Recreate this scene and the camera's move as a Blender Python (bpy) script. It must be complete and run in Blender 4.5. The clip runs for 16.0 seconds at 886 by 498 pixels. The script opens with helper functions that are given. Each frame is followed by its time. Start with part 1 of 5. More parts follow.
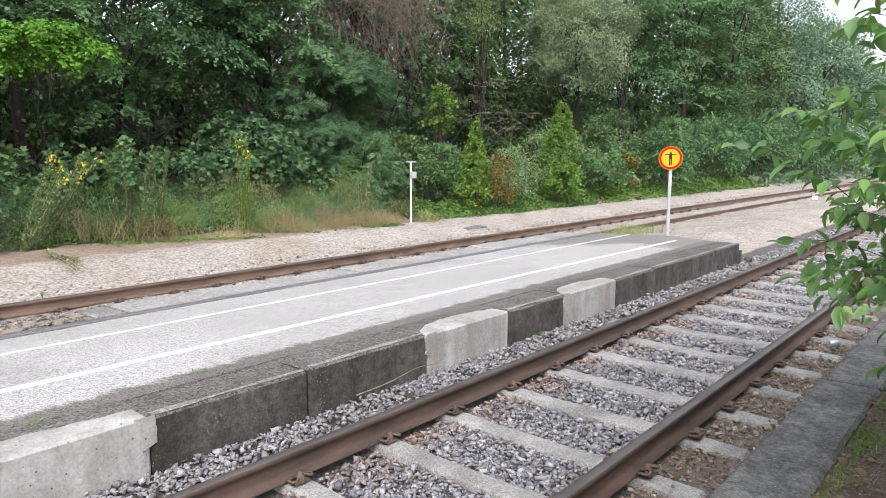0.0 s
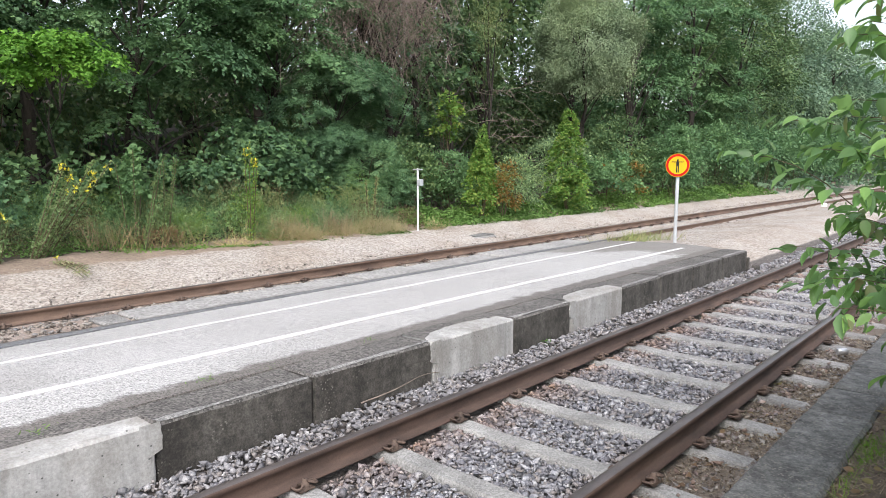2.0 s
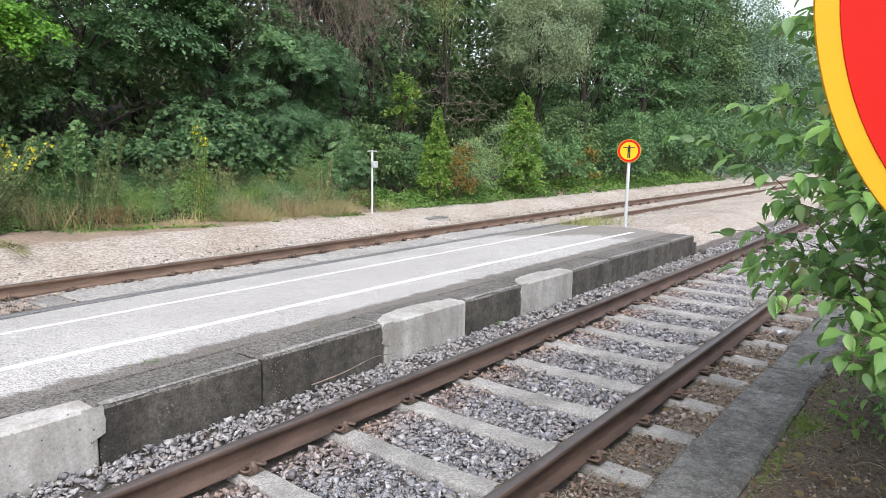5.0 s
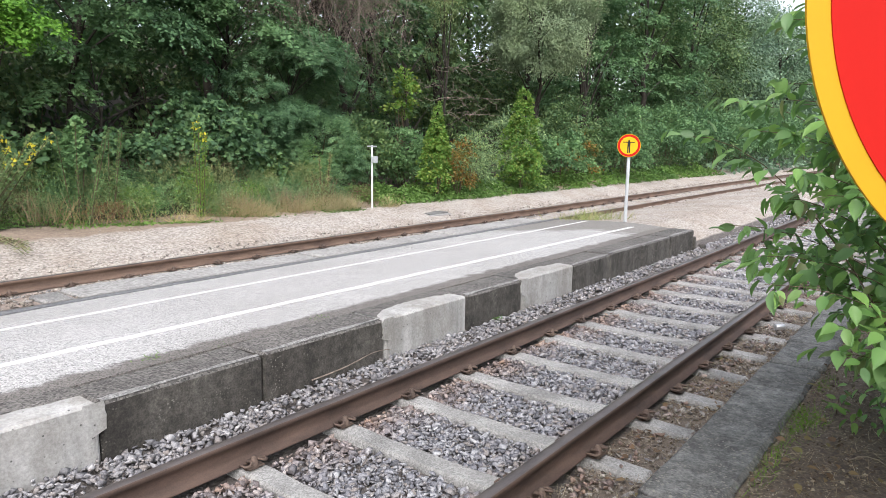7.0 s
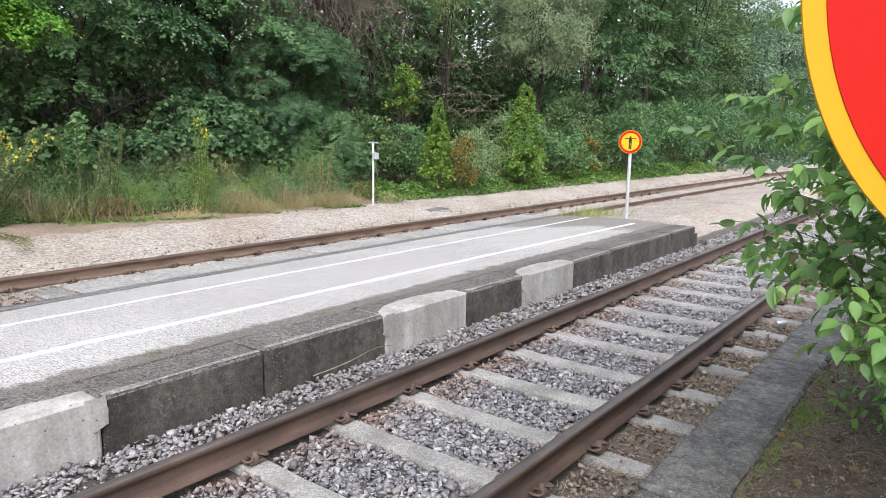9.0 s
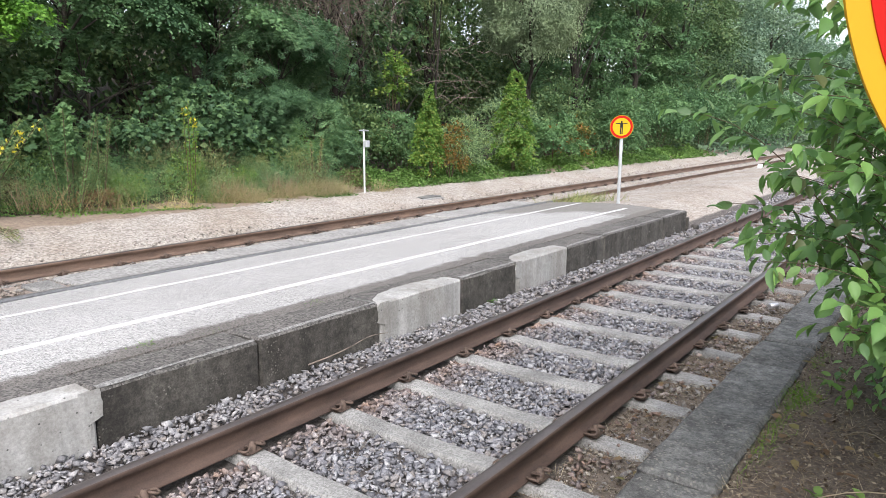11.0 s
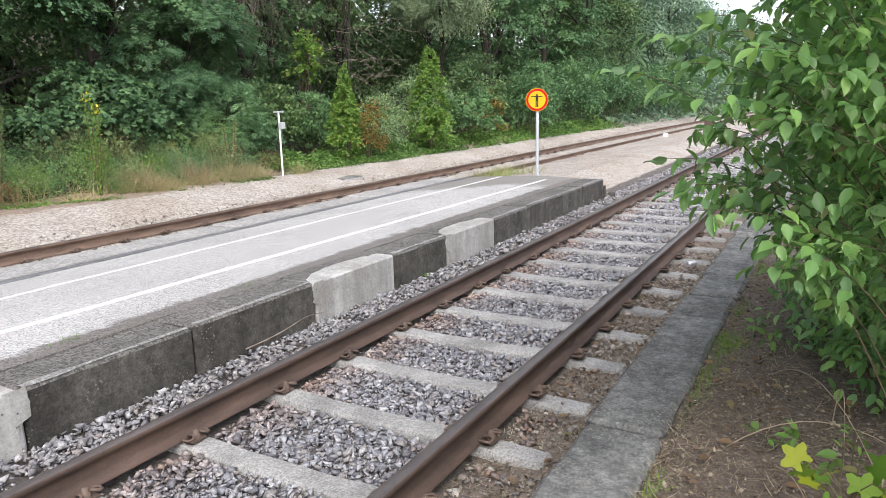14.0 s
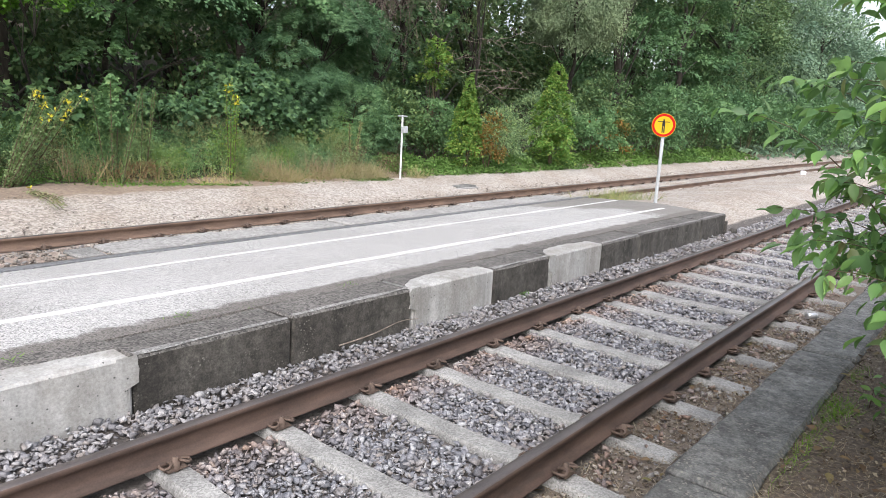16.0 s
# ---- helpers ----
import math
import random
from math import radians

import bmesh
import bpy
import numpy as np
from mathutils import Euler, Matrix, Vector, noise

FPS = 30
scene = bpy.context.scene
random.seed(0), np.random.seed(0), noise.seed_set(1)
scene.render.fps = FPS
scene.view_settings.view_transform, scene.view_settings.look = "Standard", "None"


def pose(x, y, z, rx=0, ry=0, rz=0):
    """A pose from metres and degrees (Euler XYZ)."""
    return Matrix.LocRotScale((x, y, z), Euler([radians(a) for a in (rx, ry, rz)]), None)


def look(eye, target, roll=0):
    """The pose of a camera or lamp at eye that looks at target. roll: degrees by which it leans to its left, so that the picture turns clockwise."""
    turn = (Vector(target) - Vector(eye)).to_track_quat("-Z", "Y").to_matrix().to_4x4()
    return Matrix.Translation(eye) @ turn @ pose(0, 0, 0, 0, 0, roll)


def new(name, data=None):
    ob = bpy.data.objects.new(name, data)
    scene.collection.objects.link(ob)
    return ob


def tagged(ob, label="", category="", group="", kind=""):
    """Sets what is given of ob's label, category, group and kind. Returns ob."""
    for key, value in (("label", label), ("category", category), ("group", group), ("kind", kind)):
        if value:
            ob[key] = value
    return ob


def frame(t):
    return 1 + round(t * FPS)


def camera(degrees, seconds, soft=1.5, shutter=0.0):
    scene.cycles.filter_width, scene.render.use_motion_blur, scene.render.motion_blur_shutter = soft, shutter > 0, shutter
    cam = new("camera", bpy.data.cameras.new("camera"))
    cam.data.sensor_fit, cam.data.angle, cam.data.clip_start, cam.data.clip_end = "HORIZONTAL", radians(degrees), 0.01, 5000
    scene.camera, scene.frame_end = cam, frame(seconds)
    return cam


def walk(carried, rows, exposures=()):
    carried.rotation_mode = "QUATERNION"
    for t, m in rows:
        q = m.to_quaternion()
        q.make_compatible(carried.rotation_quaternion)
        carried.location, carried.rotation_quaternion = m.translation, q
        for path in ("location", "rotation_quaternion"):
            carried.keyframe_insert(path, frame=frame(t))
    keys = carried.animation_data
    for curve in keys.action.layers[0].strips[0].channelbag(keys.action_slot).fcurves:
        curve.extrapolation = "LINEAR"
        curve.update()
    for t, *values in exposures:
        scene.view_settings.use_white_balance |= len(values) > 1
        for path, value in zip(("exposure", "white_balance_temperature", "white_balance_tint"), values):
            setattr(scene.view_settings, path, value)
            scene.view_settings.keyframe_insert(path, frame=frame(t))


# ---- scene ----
cam = camera(65.3, 16.0, soft=0.5)
PATH = [
    (0, (1.758, 0.02, 1.752), (0.471, 1.526, 1.477), 0.2),
    (0.5, (1.766, 0.017, 1.75), (0.472, 1.52, 1.491), 0.1),
    (1, (1.767, 0.023, 1.762), (0.462, 1.52, 1.524), -0.2),
    (1.5, (1.775, 0.019, 1.757), (0.456, 1.506, 1.532), -0.1),
    (2, (1.782, 0.027, 1.756), (0.476, 1.52, 1.502), 0.1),
    (2.5, (1.781, 0.032, 1.76), (0.489, 1.537, 1.503), -0.1),
    (3, (1.785, 0.023, 1.759), (0.493, 1.53, 1.513), 0.1),
    (3.5, (1.79, 0.036, 1.756), (0.529, 1.567, 1.5), 0.5),
    (4, (1.794, 0.039, 1.752), (0.562, 1.593, 1.491), 0.6),
    (4.5, (1.8, 0.041, 1.749), (0.596, 1.612, 1.461), 1.1),
    (7, (1.81, 0.039, 1.754), (0.609, 1.607, 1.438), 0.9),
    (7.5, (1.81, 0.04, 1.748), (0.61, 1.611, 1.441), 0.8),
    (8, (1.814, 0.036, 1.748), (0.615, 1.608, 1.444), 0.9),
    (8.5, (1.815, 0.036, 1.751), (0.612, 1.602, 1.434), 1.0),
    (11, (1.785, 0.042, 1.738), (0.606, 1.617, 1.378), 0.3),
    (11.5, (1.748, 0.027, 1.722), (0.625, 1.63, 1.312), 0.1),
    (12, (1.719, 0.024, 1.722), (0.642, 1.656, 1.302), -0.2),
    (12.5, (1.697, 0.013, 1.727), (0.658, 1.671, 1.314), -0.5),
    (13, (1.695, -0.007, 1.687), (0.685, 1.671, 1.28), -0.9),
    (13.5, (1.686, -0.03, 1.693), (0.694, 1.664, 1.313), -1.9),
    (14, (1.686, -0.031, 1.678), (0.708, 1.663, 1.262), -1.5),
    (14.5, (1.671, -0.03, 1.665), (0.635, 1.63, 1.25), -0.9),
    (15, (1.694, -0.006, 1.699), (0.525, 1.556, 1.26), 1.8),
    (15.5, (1.722, 0.003, 1.712), (0.525, 1.542, 1.266), 0.8),
    (16, (1.746, 0.018, 1.729), (0.504, 1.536, 1.336), 3.1),
]
walk(cam, [(t, look(eye, aim, lean)) for t, eye, aim, lean in PATH])

# ---- light ----
world = bpy.data.worlds.new("overcast_sky")
scene.world = world
world.use_nodes = True
wn = world.node_tree.nodes
wl = world.node_tree.links
sky = wn.new("ShaderNodeTexSky")
sky.sky_type = "NISHITA"
sky.sun_disc = False
sky.sun_elevation = radians(51)
sky.sun_rotation = radians(142)
sky.dust_density = 2.5
soften = wn.new("ShaderNodeHueSaturation")
soften.inputs["Saturation"].default_value = 0.47
wl.new(sky.outputs[0], soften.inputs["Color"])
wl.new(soften.outputs[0], wn["Background"].inputs["Color"])
wn["Background"].inputs["Strength"].default_value = 0.15
sun = new("sun", bpy.data.lights.new("sun", "SUN"))
sun.data.energy, sun.data.angle, sun.data.color = 1.4, radians(75), (1.0, 0.965, 0.95)
sun.matrix_world = look((7, -9, 14), (0, 0, 0))
scene.view_settings.exposure = 1.0

# ---- materials ----


class Nodes:
    """A short hand for node materials."""

    def __init__(self, name, rough=0.8):
        self.mat = bpy.data.materials.new(name)
        self.mat.use_nodes = True
        self.tree = self.mat.node_tree
        self.shader = self.tree.nodes["Principled BSDF"]
        self.shader.inputs["Roughness"].default_value = rough
        self.place = self.add("ShaderNodeNewGeometry")

    def add(self, kind):
        return self.tree.nodes.new(kind)

    def link(self, a, b):
        self.tree.links.new(a, b)

    def noise(self, scale, detail=4.0, rough=0.6, stretch=None):
        n = self.add("ShaderNodeTexNoise")
        n.inputs["Scale"].default_value, n.inputs["Detail"].default_value = scale, detail
        n.inputs["Roughness"].default_value = rough
        if stretch:
            m = self.add("ShaderNodeMapping")
            m.inputs["Scale"].default_value = stretch
            self.link(self.place.outputs["Position"], m.inputs["Vector"])
            self.link(m.outputs[0], n.inputs["Vector"])
        else:
            self.link(self.place.outputs["Position"], n.inputs["Vector"])
        return n.outputs["Fac"]

    def cells(self, scale, out="Color"):
        n = self.add("ShaderNodeTexVoronoi")
        n.inputs["Scale"].default_value = scale
        self.link(self.place.outputs["Position"], n.inputs["Vector"])
        return n.outputs[out]

    def ramp(self, fac, stops):
        r = self.add("ShaderNodeValToRGB")
        e = r.color_ramp.elements
        while len(e) < len(stops):
            e.new(0.5)
        for i, (at, c) in enumerate(stops):
            e[i].position = at
            e[i].color = (*c, 1) if len(c) == 3 else c
        self.link(fac, r.inputs[0])
        return r.outputs[0]

    def mix(self, fac, a, b, how="MIX"):
        m = self.add("ShaderNodeMix")
        m.data_type, m.blend_type = "RGBA", how
        if isinstance(fac, float):
            m.inputs[0].default_value = fac
        else:
            self.link(fac, m.inputs[0])
        for v, s in ((a, m.inputs[6]), (b, m.inputs[7])):
            if isinstance(v, tuple):
                s.default_value = (*v, 1)
            else:
                self.link(v, s)
        return m.outputs[2]

    def bump(self, height, strength=0.5, dist=0.01):
        b = self.add("ShaderNodeBump")
        b.inputs["Strength"].default_value, b.inputs["Distance"].default_value = strength, dist
        self.link(height, b.inputs["Height"])
        self.link(b.outputs[0], self.shader.inputs["Normal"])

    def base(self, socket):
        self.link(socket, self.shader.inputs["Base Color"])
        return self.mat

    def axis(self, which, lo, hi):
        """0 to 1 as a coordinate goes from lo to hi."""
        s = self.add("ShaderNodeSeparateXYZ")
        self.link(self.place.outputs["Position"], s.inputs[0])
        m = self.add("ShaderNodeMapRange")
        m.inputs[1].default_value, m.inputs[2].default_value = lo, hi
        self.link(s.outputs[which], m.inputs[0])
        return m.outputs[0]

    def add_up(self, a, b, k):
        m = self.add("ShaderNodeMath")
        m.operation = "MULTIPLY_ADD"
        self.link(b, m.inputs[0])
        m.inputs[1].default_value = k
        self.link(a, m.inputs[2])
        return m.outputs[0]


def grey(v, tint=(1, 1, 1)):
    return tuple(v * t for t in tint)


def mat_speckle(name, dark, light, size, tint=(1, 1, 1), stain=0.75, rough=0.9, bump=0.4, big=1.2):
    """Grains of that size between two tones, over larger stains."""
    n = Nodes(name, rough)
    grain = n.ramp(n.cells(1 / size), [(0.1, grey(dark, tint)), (0.9, grey(light, tint))])
    patch = n.ramp(n.noise(big, 6), [(0.35, (stain, stain, stain)), (0.65, (1, 1, 1))])
    n.bump(n.noise(0.5 / size, 2), bump, size * 0.4)
    return n.base(n.mix(1.0, grain, patch, "MULTIPLY"))


def mat_leaf(name, colours, rough=0.55, thin=0.3, gloss=0.25):
    """Leaf colours chosen leaf by leaf, a little light passing through."""
    n = Nodes(name, rough)
    stops = [(i / max(1, len(colours) - 1), c) for i, c in enumerate(colours)]
    c = n.ramp(n.place.outputs["Random Per Island"], stops)
    shade = n.ramp(n.noise(0.9, 3), [(0.3, (0.72, 0.75, 0.72)), (0.7, (1.12, 1.1, 1.0))])
    c = n.mix(1.0, c, shade, "MULTIPLY")
    c = n.mix(1.0, c, n.ramp(n.noise(0.28, 2), [(0.35, (0.82, 0.86, 0.92)), (0.65, (1.14, 1.10, 1.0))]), "MULTIPLY")
    n.base(c)
    n.shader.inputs["Specular IOR Level"].default_value = gloss
    t = n.add("ShaderNodeBsdfTranslucent")
    n.link(c, t.inputs[0])
    m = n.add("ShaderNodeMixShader")
    m.inputs[0].default_value = thin
    n.link(n.shader.outputs[0], m.inputs[1])
    n.link(t.outputs[0], m.inputs[2])
    n.link(m.outputs[0], n.tree.nodes["Material Output"].inputs["Surface"])
    return n.mat


def mat_plain(name, colour, rough=0.6, metal=0.0, vary=0.15, scale=12.0, bump=0.1):
    n = Nodes(name, rough)
    n.shader.inputs["Metallic"].default_value = metal
    n.shader.inputs["Specular IOR Level"].default_value = 0.3
    lo = tuple(c * (1 - vary) for c in colour)
    n.bump(n.noise(scale * 8, 2), bump, 0.002)
    return n.base(n.ramp(n.noise(scale, 5), [(0.35, lo), (0.65, colour)]))


def mat_bark(name, a, b):
    n = Nodes(name, 0.95)
    f = n.noise(9, 6, 0.7, (1, 1, 0.25))
    n.bump(f, 0.8, 0.02)
    return n.base(n.ramp(f, [(0.35, a), (0.65, b)]))


def mat_ground():
    """Light gravel between the tracks, brown soil towards the plants, forest floor beyond, litter on the near side."""
    n = Nodes("ground_gravel_and_soil", 0.95)
    gravel = n.ramp(n.cells(38), [(0.05, (0.22, 0.193, 0.175)), (0.5, (0.42, 0.380, 0.345)), (0.95, (0.60, 0.56, 0.52))])
    gravel = n.mix(1.0, gravel, n.ramp(n.noise(0.8, 6), [(0.3, (0.78, 0.72, 0.66)), (0.65, (1, 1, 1))]), "MULTIPLY")
    soil = n.ramp(n.noise(14, 8, 0.75), [(0.3, (0.17, 0.125, 0.095)), (0.7, (0.36, 0.28, 0.215))])
    # Near-black floor; its colour also deepens the dark between the trees.
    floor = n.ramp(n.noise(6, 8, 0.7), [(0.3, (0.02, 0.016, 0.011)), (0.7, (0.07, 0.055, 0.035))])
    litter = n.ramp(n.noise(35, 8, 0.8), [(0.3, (0.060, 0.045, 0.036)), (0.55, (0.165, 0.128, 0.102)), (0.75, (0.38, 0.32, 0.265))])
    rough_edge = n.noise(1.6, 6, 0.7)
    bed = n.ramp(n.noise(22, 6, 0.7), [(0.3, (0.05, 0.043, 0.04)), (0.7, (0.17, 0.15, 0.14))])
    def zone(lo, hi, k=0.9):
        s = n.add_up(n.axis(0, lo, hi), rough_edge, k)
        return n.ramp(s, [(0.5 + k / 2 - 0.08, (0, 0, 0)), (0.5 + k / 2 + 0.08, (1, 1, 1))])
    c = n.mix(zone(-8.3, -9.1), gravel, soil)
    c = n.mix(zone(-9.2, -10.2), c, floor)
    strip = n.mix(1.0, zone(-7.25, -7.05, 0.3), n.ramp(n.add_up(n.axis(1, 4.6, 2.4), rough_edge, 0.9), [(0.75, (0, 0, 0)), (1.0, (1, 1, 1))]), "MULTIPLY")
    c = n.mix(strip, c, n.mix(0.55, gravel, (0.27, 0.20, 0.165)))
    c = n.mix(zone(-2.35, -2.05, 0.3), c, bed)
    c = n.mix(zone(-0.05, 0.25, 0.5), c, n.mix(0.4, litter, (0.22, 0.185, 0.155)))
    c = n.mix(zone(0.7, 1.0, 0.2), c, litter)
    n.bump(n.noise(45, 4, 0.7), 0.7, 0.02)
    return n.base(c)


def mat_dark_concrete(name, lo, hi, moss=0.0, tint=(1, 0.94, 0.87), flecks=0.55):
    n = Nodes(name, 0.9)
    c = n.ramp(n.noise(3.0, 9, 0.75), [(0.3, grey(lo, tint)), (0.52, grey((lo + hi) / 2, tint)), (0.72, grey(hi, tint))])
    c = n.mix(1.0, c, n.ramp(n.noise(17, 6, 0.8), [(0.40, (0.62, 0.62, 0.63)), (0.60, (1.22, 1.22, 1.2))]), "MULTIPLY")
    runs = n.ramp(n.noise(2.6, 6, 0.65, (1, 1, 0.15)), [(0.38, (0.65, 0.63, 0.6)), (0.64, (1.25, 1.25, 1.2))])
    c = n.mix(1.0, c, runs, "MULTIPLY")
    c = n.mix(1.0, c, n.ramp(n.noise(70, 3, 0.7), [(0.3, (0.6, 0.6, 0.6)), (0.7, (1.3, 1.3, 1.3))]), "MULTIPLY")
    for scale, size, rarity in ((46, 0.24, flecks), (19, 0.13, flecks + 0.02)):
        spots = n.ramp(n.cells(scale, "Distance"), [(size, (1, 1, 1)), (size + 0.07, (0, 0, 0))])
        rare = n.ramp(n.noise(3.1 + scale * 0.07, 5), [(rarity, (0, 0, 0)), (rarity + 0.1, (0.85, 0.85, 0.85))])
        c = n.mix(n.mix(1.0, spots, rare, "MULTIPLY"), c, (0.26, 0.245, 0.215))
    if moss:
        c = n.mix(n.ramp(n.noise(2.2, 6, 0.7), [(0.6, (0, 0, 0)), (0.75, (moss, moss, moss))]), c, (0.07, 0.085, 0.03))
    n.bump(n.noise(45, 7, 0.8), 0.8, 0.012)
    return n.base(c)


def mat_light_concrete():
    n = Nodes("new_concrete", 0.9)
    c = n.ramp(n.noise(2.5, 8, 0.65), [(0.3, (0.36, 0.355, 0.345)), (0.55, (0.53, 0.52, 0.51)), (0.75, (0.66, 0.65, 0.64))])
    runs = n.ramp(n.noise(4.5, 6, 0.7, (1, 1, 0.1)), [(0.40, (0.72, 0.72, 0.71)), (0.6, (1, 1, 1))])
    c = n.mix(1.0, c, runs, "MULTIPLY")
    c = n.mix(n.ramp(n.noise(1.7, 7, 0.75), [(0.42, (0, 0, 0)), (0.62, (0.75, 0.75, 0.75))]), c, (0.27, 0.25, 0.225))
    c = n.mix(1.0, c, n.ramp(n.noise(60, 4, 0.7), [(0.3, (0.75, 0.75, 0.75)), (0.7, (1.15, 1.15, 1.15))]), "MULTIPLY")
    holes = n.ramp(n.cells(17, "Distance"), [(0.07, (1, 1, 1)), (0.12, (0, 0, 0))])
    c = n.mix(holes, c, (0.10, 0.10, 0.095))
    n.bump(n.noise(40, 5, 0.7), 0.35, 0.006)
    return n.base(c)


def mat_asphalt():
    n = Nodes("worn_light_asphalt", 0.9)
    fine = n.ramp(n.cells(120), [(0.08, (0.13, 0.128, 0.125)), (0.42, (0.41, 0.40, 0.393)), (0.9, (0.64, 0.625, 0.615))])
    wide = n.ramp(n.noise(0.7, 7, 0.65), [(0.3, (0.80, 0.79, 0.78)), (0.6, (1, 1, 1))])
    c = n.mix(1.0, fine, wide, "MULTIPLY")
    edge = n.add_up(n.axis(0, -2.72, -2.38), n.noise(5.0, 8, 0.8), 1.1)
    c = n.mix(n.ramp(edge, [(0.80, (0, 0, 0)), (1.75, (1, 1, 1))]), c, n.mix(1.0, c, (0.40, 0.375, 0.355), "MULTIPLY"))
    end = n.add_up(n.axis(1, 9.5, 12.6), n.noise(1.8, 6, 0.7), 0.8)
    c = n.mix(n.ramp(end, [(0.85, (0, 0, 0)), (1.35, (0.75, 0.75, 0.75))]), c, (0.17, 0.155, 0.14))
    n.bump(n.cells(75, "Distance"), 0.5, 0.006)
    return n.base(c)


def mat_paint():
    n = Nodes("worn_white_paint", 0.7)
    wear = n.ramp(n.noise(55, 6, 0.8), [(0.36, (0.40, 0.39, 0.38)), (0.5, (0.72, 0.72, 0.71))])
    n.bump(n.cells(75, "Distance"), 0.4, 0.004)
    return n.base(wear)


def mat_rust(name, dark, light, rough=0.75, metal=0.0):
    n = Nodes(name, rough)
    n.shader.inputs["Metallic"].default_value = metal
    f = n.noise(7, 8, 0.7, (1, 0.25, 1))
    g = n.noise(90, 4, 0.7)
    c = n.ramp(n.add_up(f, g, 0.35), [(0.5, dark), (0.85, light)])
    n.bump(g, 0.25, 0.002)
    return n.base(c)


def mat_stone(name, tones, rust=0.0):
    """Stones toned one by one; rust: how brown the dust from the rails leaves those beside them."""
    n = Nodes(name, 0.95)
    n.shader.inputs["Specular IOR Level"].default_value = 0.2
    stops = [(i / (len(tones) - 1), t) for i, t in enumerate(tones)]
    c = n.ramp(n.place.outputs["Random Per Island"], stops)
    c = n.mix(1.0, c, n.ramp(n.noise(130, 5, 0.75), [(0.3, (0.55, 0.55, 0.55)), (0.5, (0.95, 0.95, 0.95)), (0.72, (1.45, 1.45, 1.45))]), "MULTIPLY")
    n.bump(n.noise(90, 4, 0.7), 0.2, 0.004)
    if rust:
        dust = n.ramp(n.axis(0, -2.0, 0.5), [(0.0, (0, 0, 0)), (0.15, (0.25, 0.25, 0.25)), (0.21, (1, 1, 1)), (0.30, (0.75, 0.75, 0.75)), (0.42, (0, 0, 0)), (0.68, (0, 0, 0)), (0.78, (0.6, 0.6, 0.6)), (0.82, (1, 1, 1)), (1.0, (0.8, 0.8, 0.8))])
        dust = n.mix(1.0, dust, n.ramp(n.noise(2.3, 5, 0.7), [(0.35, (0.15, 0.15, 0.15)), (0.6, (rust, rust, rust))]), "MULTIPLY")
        c = n.mix(dust, c, n.mix(1.0, c, (1.0, 0.70, 0.52), "MULTIPLY"))
        crumbs = n.ramp(n.axis(0, -2.0, 0.5), [(0.0, (0.16, 0.16, 0.16)), (0.12, (0.10, 0.10, 0.10)), (0.18, (0, 0, 0))])
        c = n.mix(crumbs, c, (0.40, 0.385, 0.37))
    return n.base(c)


M_GROUND = mat_ground()
M_ASPHALT = mat_asphalt()
M_PAINT = mat_paint()
M_COPING = mat_dark_concrete("weathered_dark_concrete", 0.040, 0.145, 0.0, (1, 0.92, 0.85))
M_COPING_TOP = mat_speckle("coping_top", 0.045, 0.25, 0.013, (1, 0.93, 0.87), 0.6)
M_RIM = mat_speckle("worn_mortar", 0.16, 0.44, 0.012, (1, 0.97, 0.94), 0.6)
M_STRIP = mat_speckle("tar_strip", 0.12, 0.26, 0.02, (0.97, 0.98, 1.02), 0.8)
M_FAR_COPING = mat_speckle("pale_coping", 0.27, 0.47, 0.03, (1, 0.97, 0.94), 0.75)
M_PATCH = mat_light_concrete()
M_SLAB = mat_dark_concrete("old_edge_stone", 0.095, 0.29, 0.12, (0.985, 0.985, 1.0), 0.44)
M_SLEEPER = mat_speckle("sleeper_concrete", 0.23, 0.47, 0.009, (1, 0.975, 0.94), 0.6, big=3.0)
M_RAIL = mat_rust("rusty_rail", (0.05, 0.033, 0.027), (0.13, 0.083, 0.064))
M_FAR_RAIL = mat_rust("light_rusty_rail", (0.085, 0.055, 0.042), (0.22, 0.145, 0.105))
M_RAIL_TOP = mat_rust("worn_rail_head", (0.10, 0.085, 0.08), (0.20, 0.17, 0.16), 0.38, 0.5)
M_CLIP = mat_rust("rusty_clip", (0.06, 0.042, 0.034), (0.16, 0.11, 0.085))
M_BALLAST = mat_stone("ballast_stone", [(0.145, 0.144, 0.157), (0.221, 0.220, 0.242), (0.304, 0.303, 0.328), (0.278, 0.251, 0.237), (0.348, 0.347, 0.370), (0.464, 0.458, 0.470)], 1.0)
M_RUBBLE = mat_stone("brown_rubble", [(0.112, 0.094, 0.083), (0.213, 0.181, 0.156), (0.312, 0.275, 0.237), (0.225, 0.219, 0.225), (0.475, 0.438, 0.388)])
M_GRIT = mat_stone("pale_grit", [(0.186, 0.163, 0.144), (0.335, 0.298, 0.265), (0.409, 0.372, 0.335), (0.521, 0.484, 0.446)])
M_STEEL = mat_plain("galvanised_steel", (0.52, 0.54, 0.56), 0.45, 0.2, 0.12, 20)
M_WHITE = mat_plain("white_painted_metal", (0.78, 0.79, 0.80), 0.45, 0.0, 0.08, 25)
M_RED = mat_plain("signal_red", (0.52, 0.006, 0.002), 0.75, 0.0, 0.05, 6, 0.02)
M_YELLOW = mat_plain("signal_yellow", (0.62, 0.34, 0.010), 0.6, 0.0, 0.08, 9, 0.02)
M_LEMON = mat_plain("bright_yellow", (0.70, 0.44, 0.008), 0.6, 0.0, 0.05, 9, 0.02)
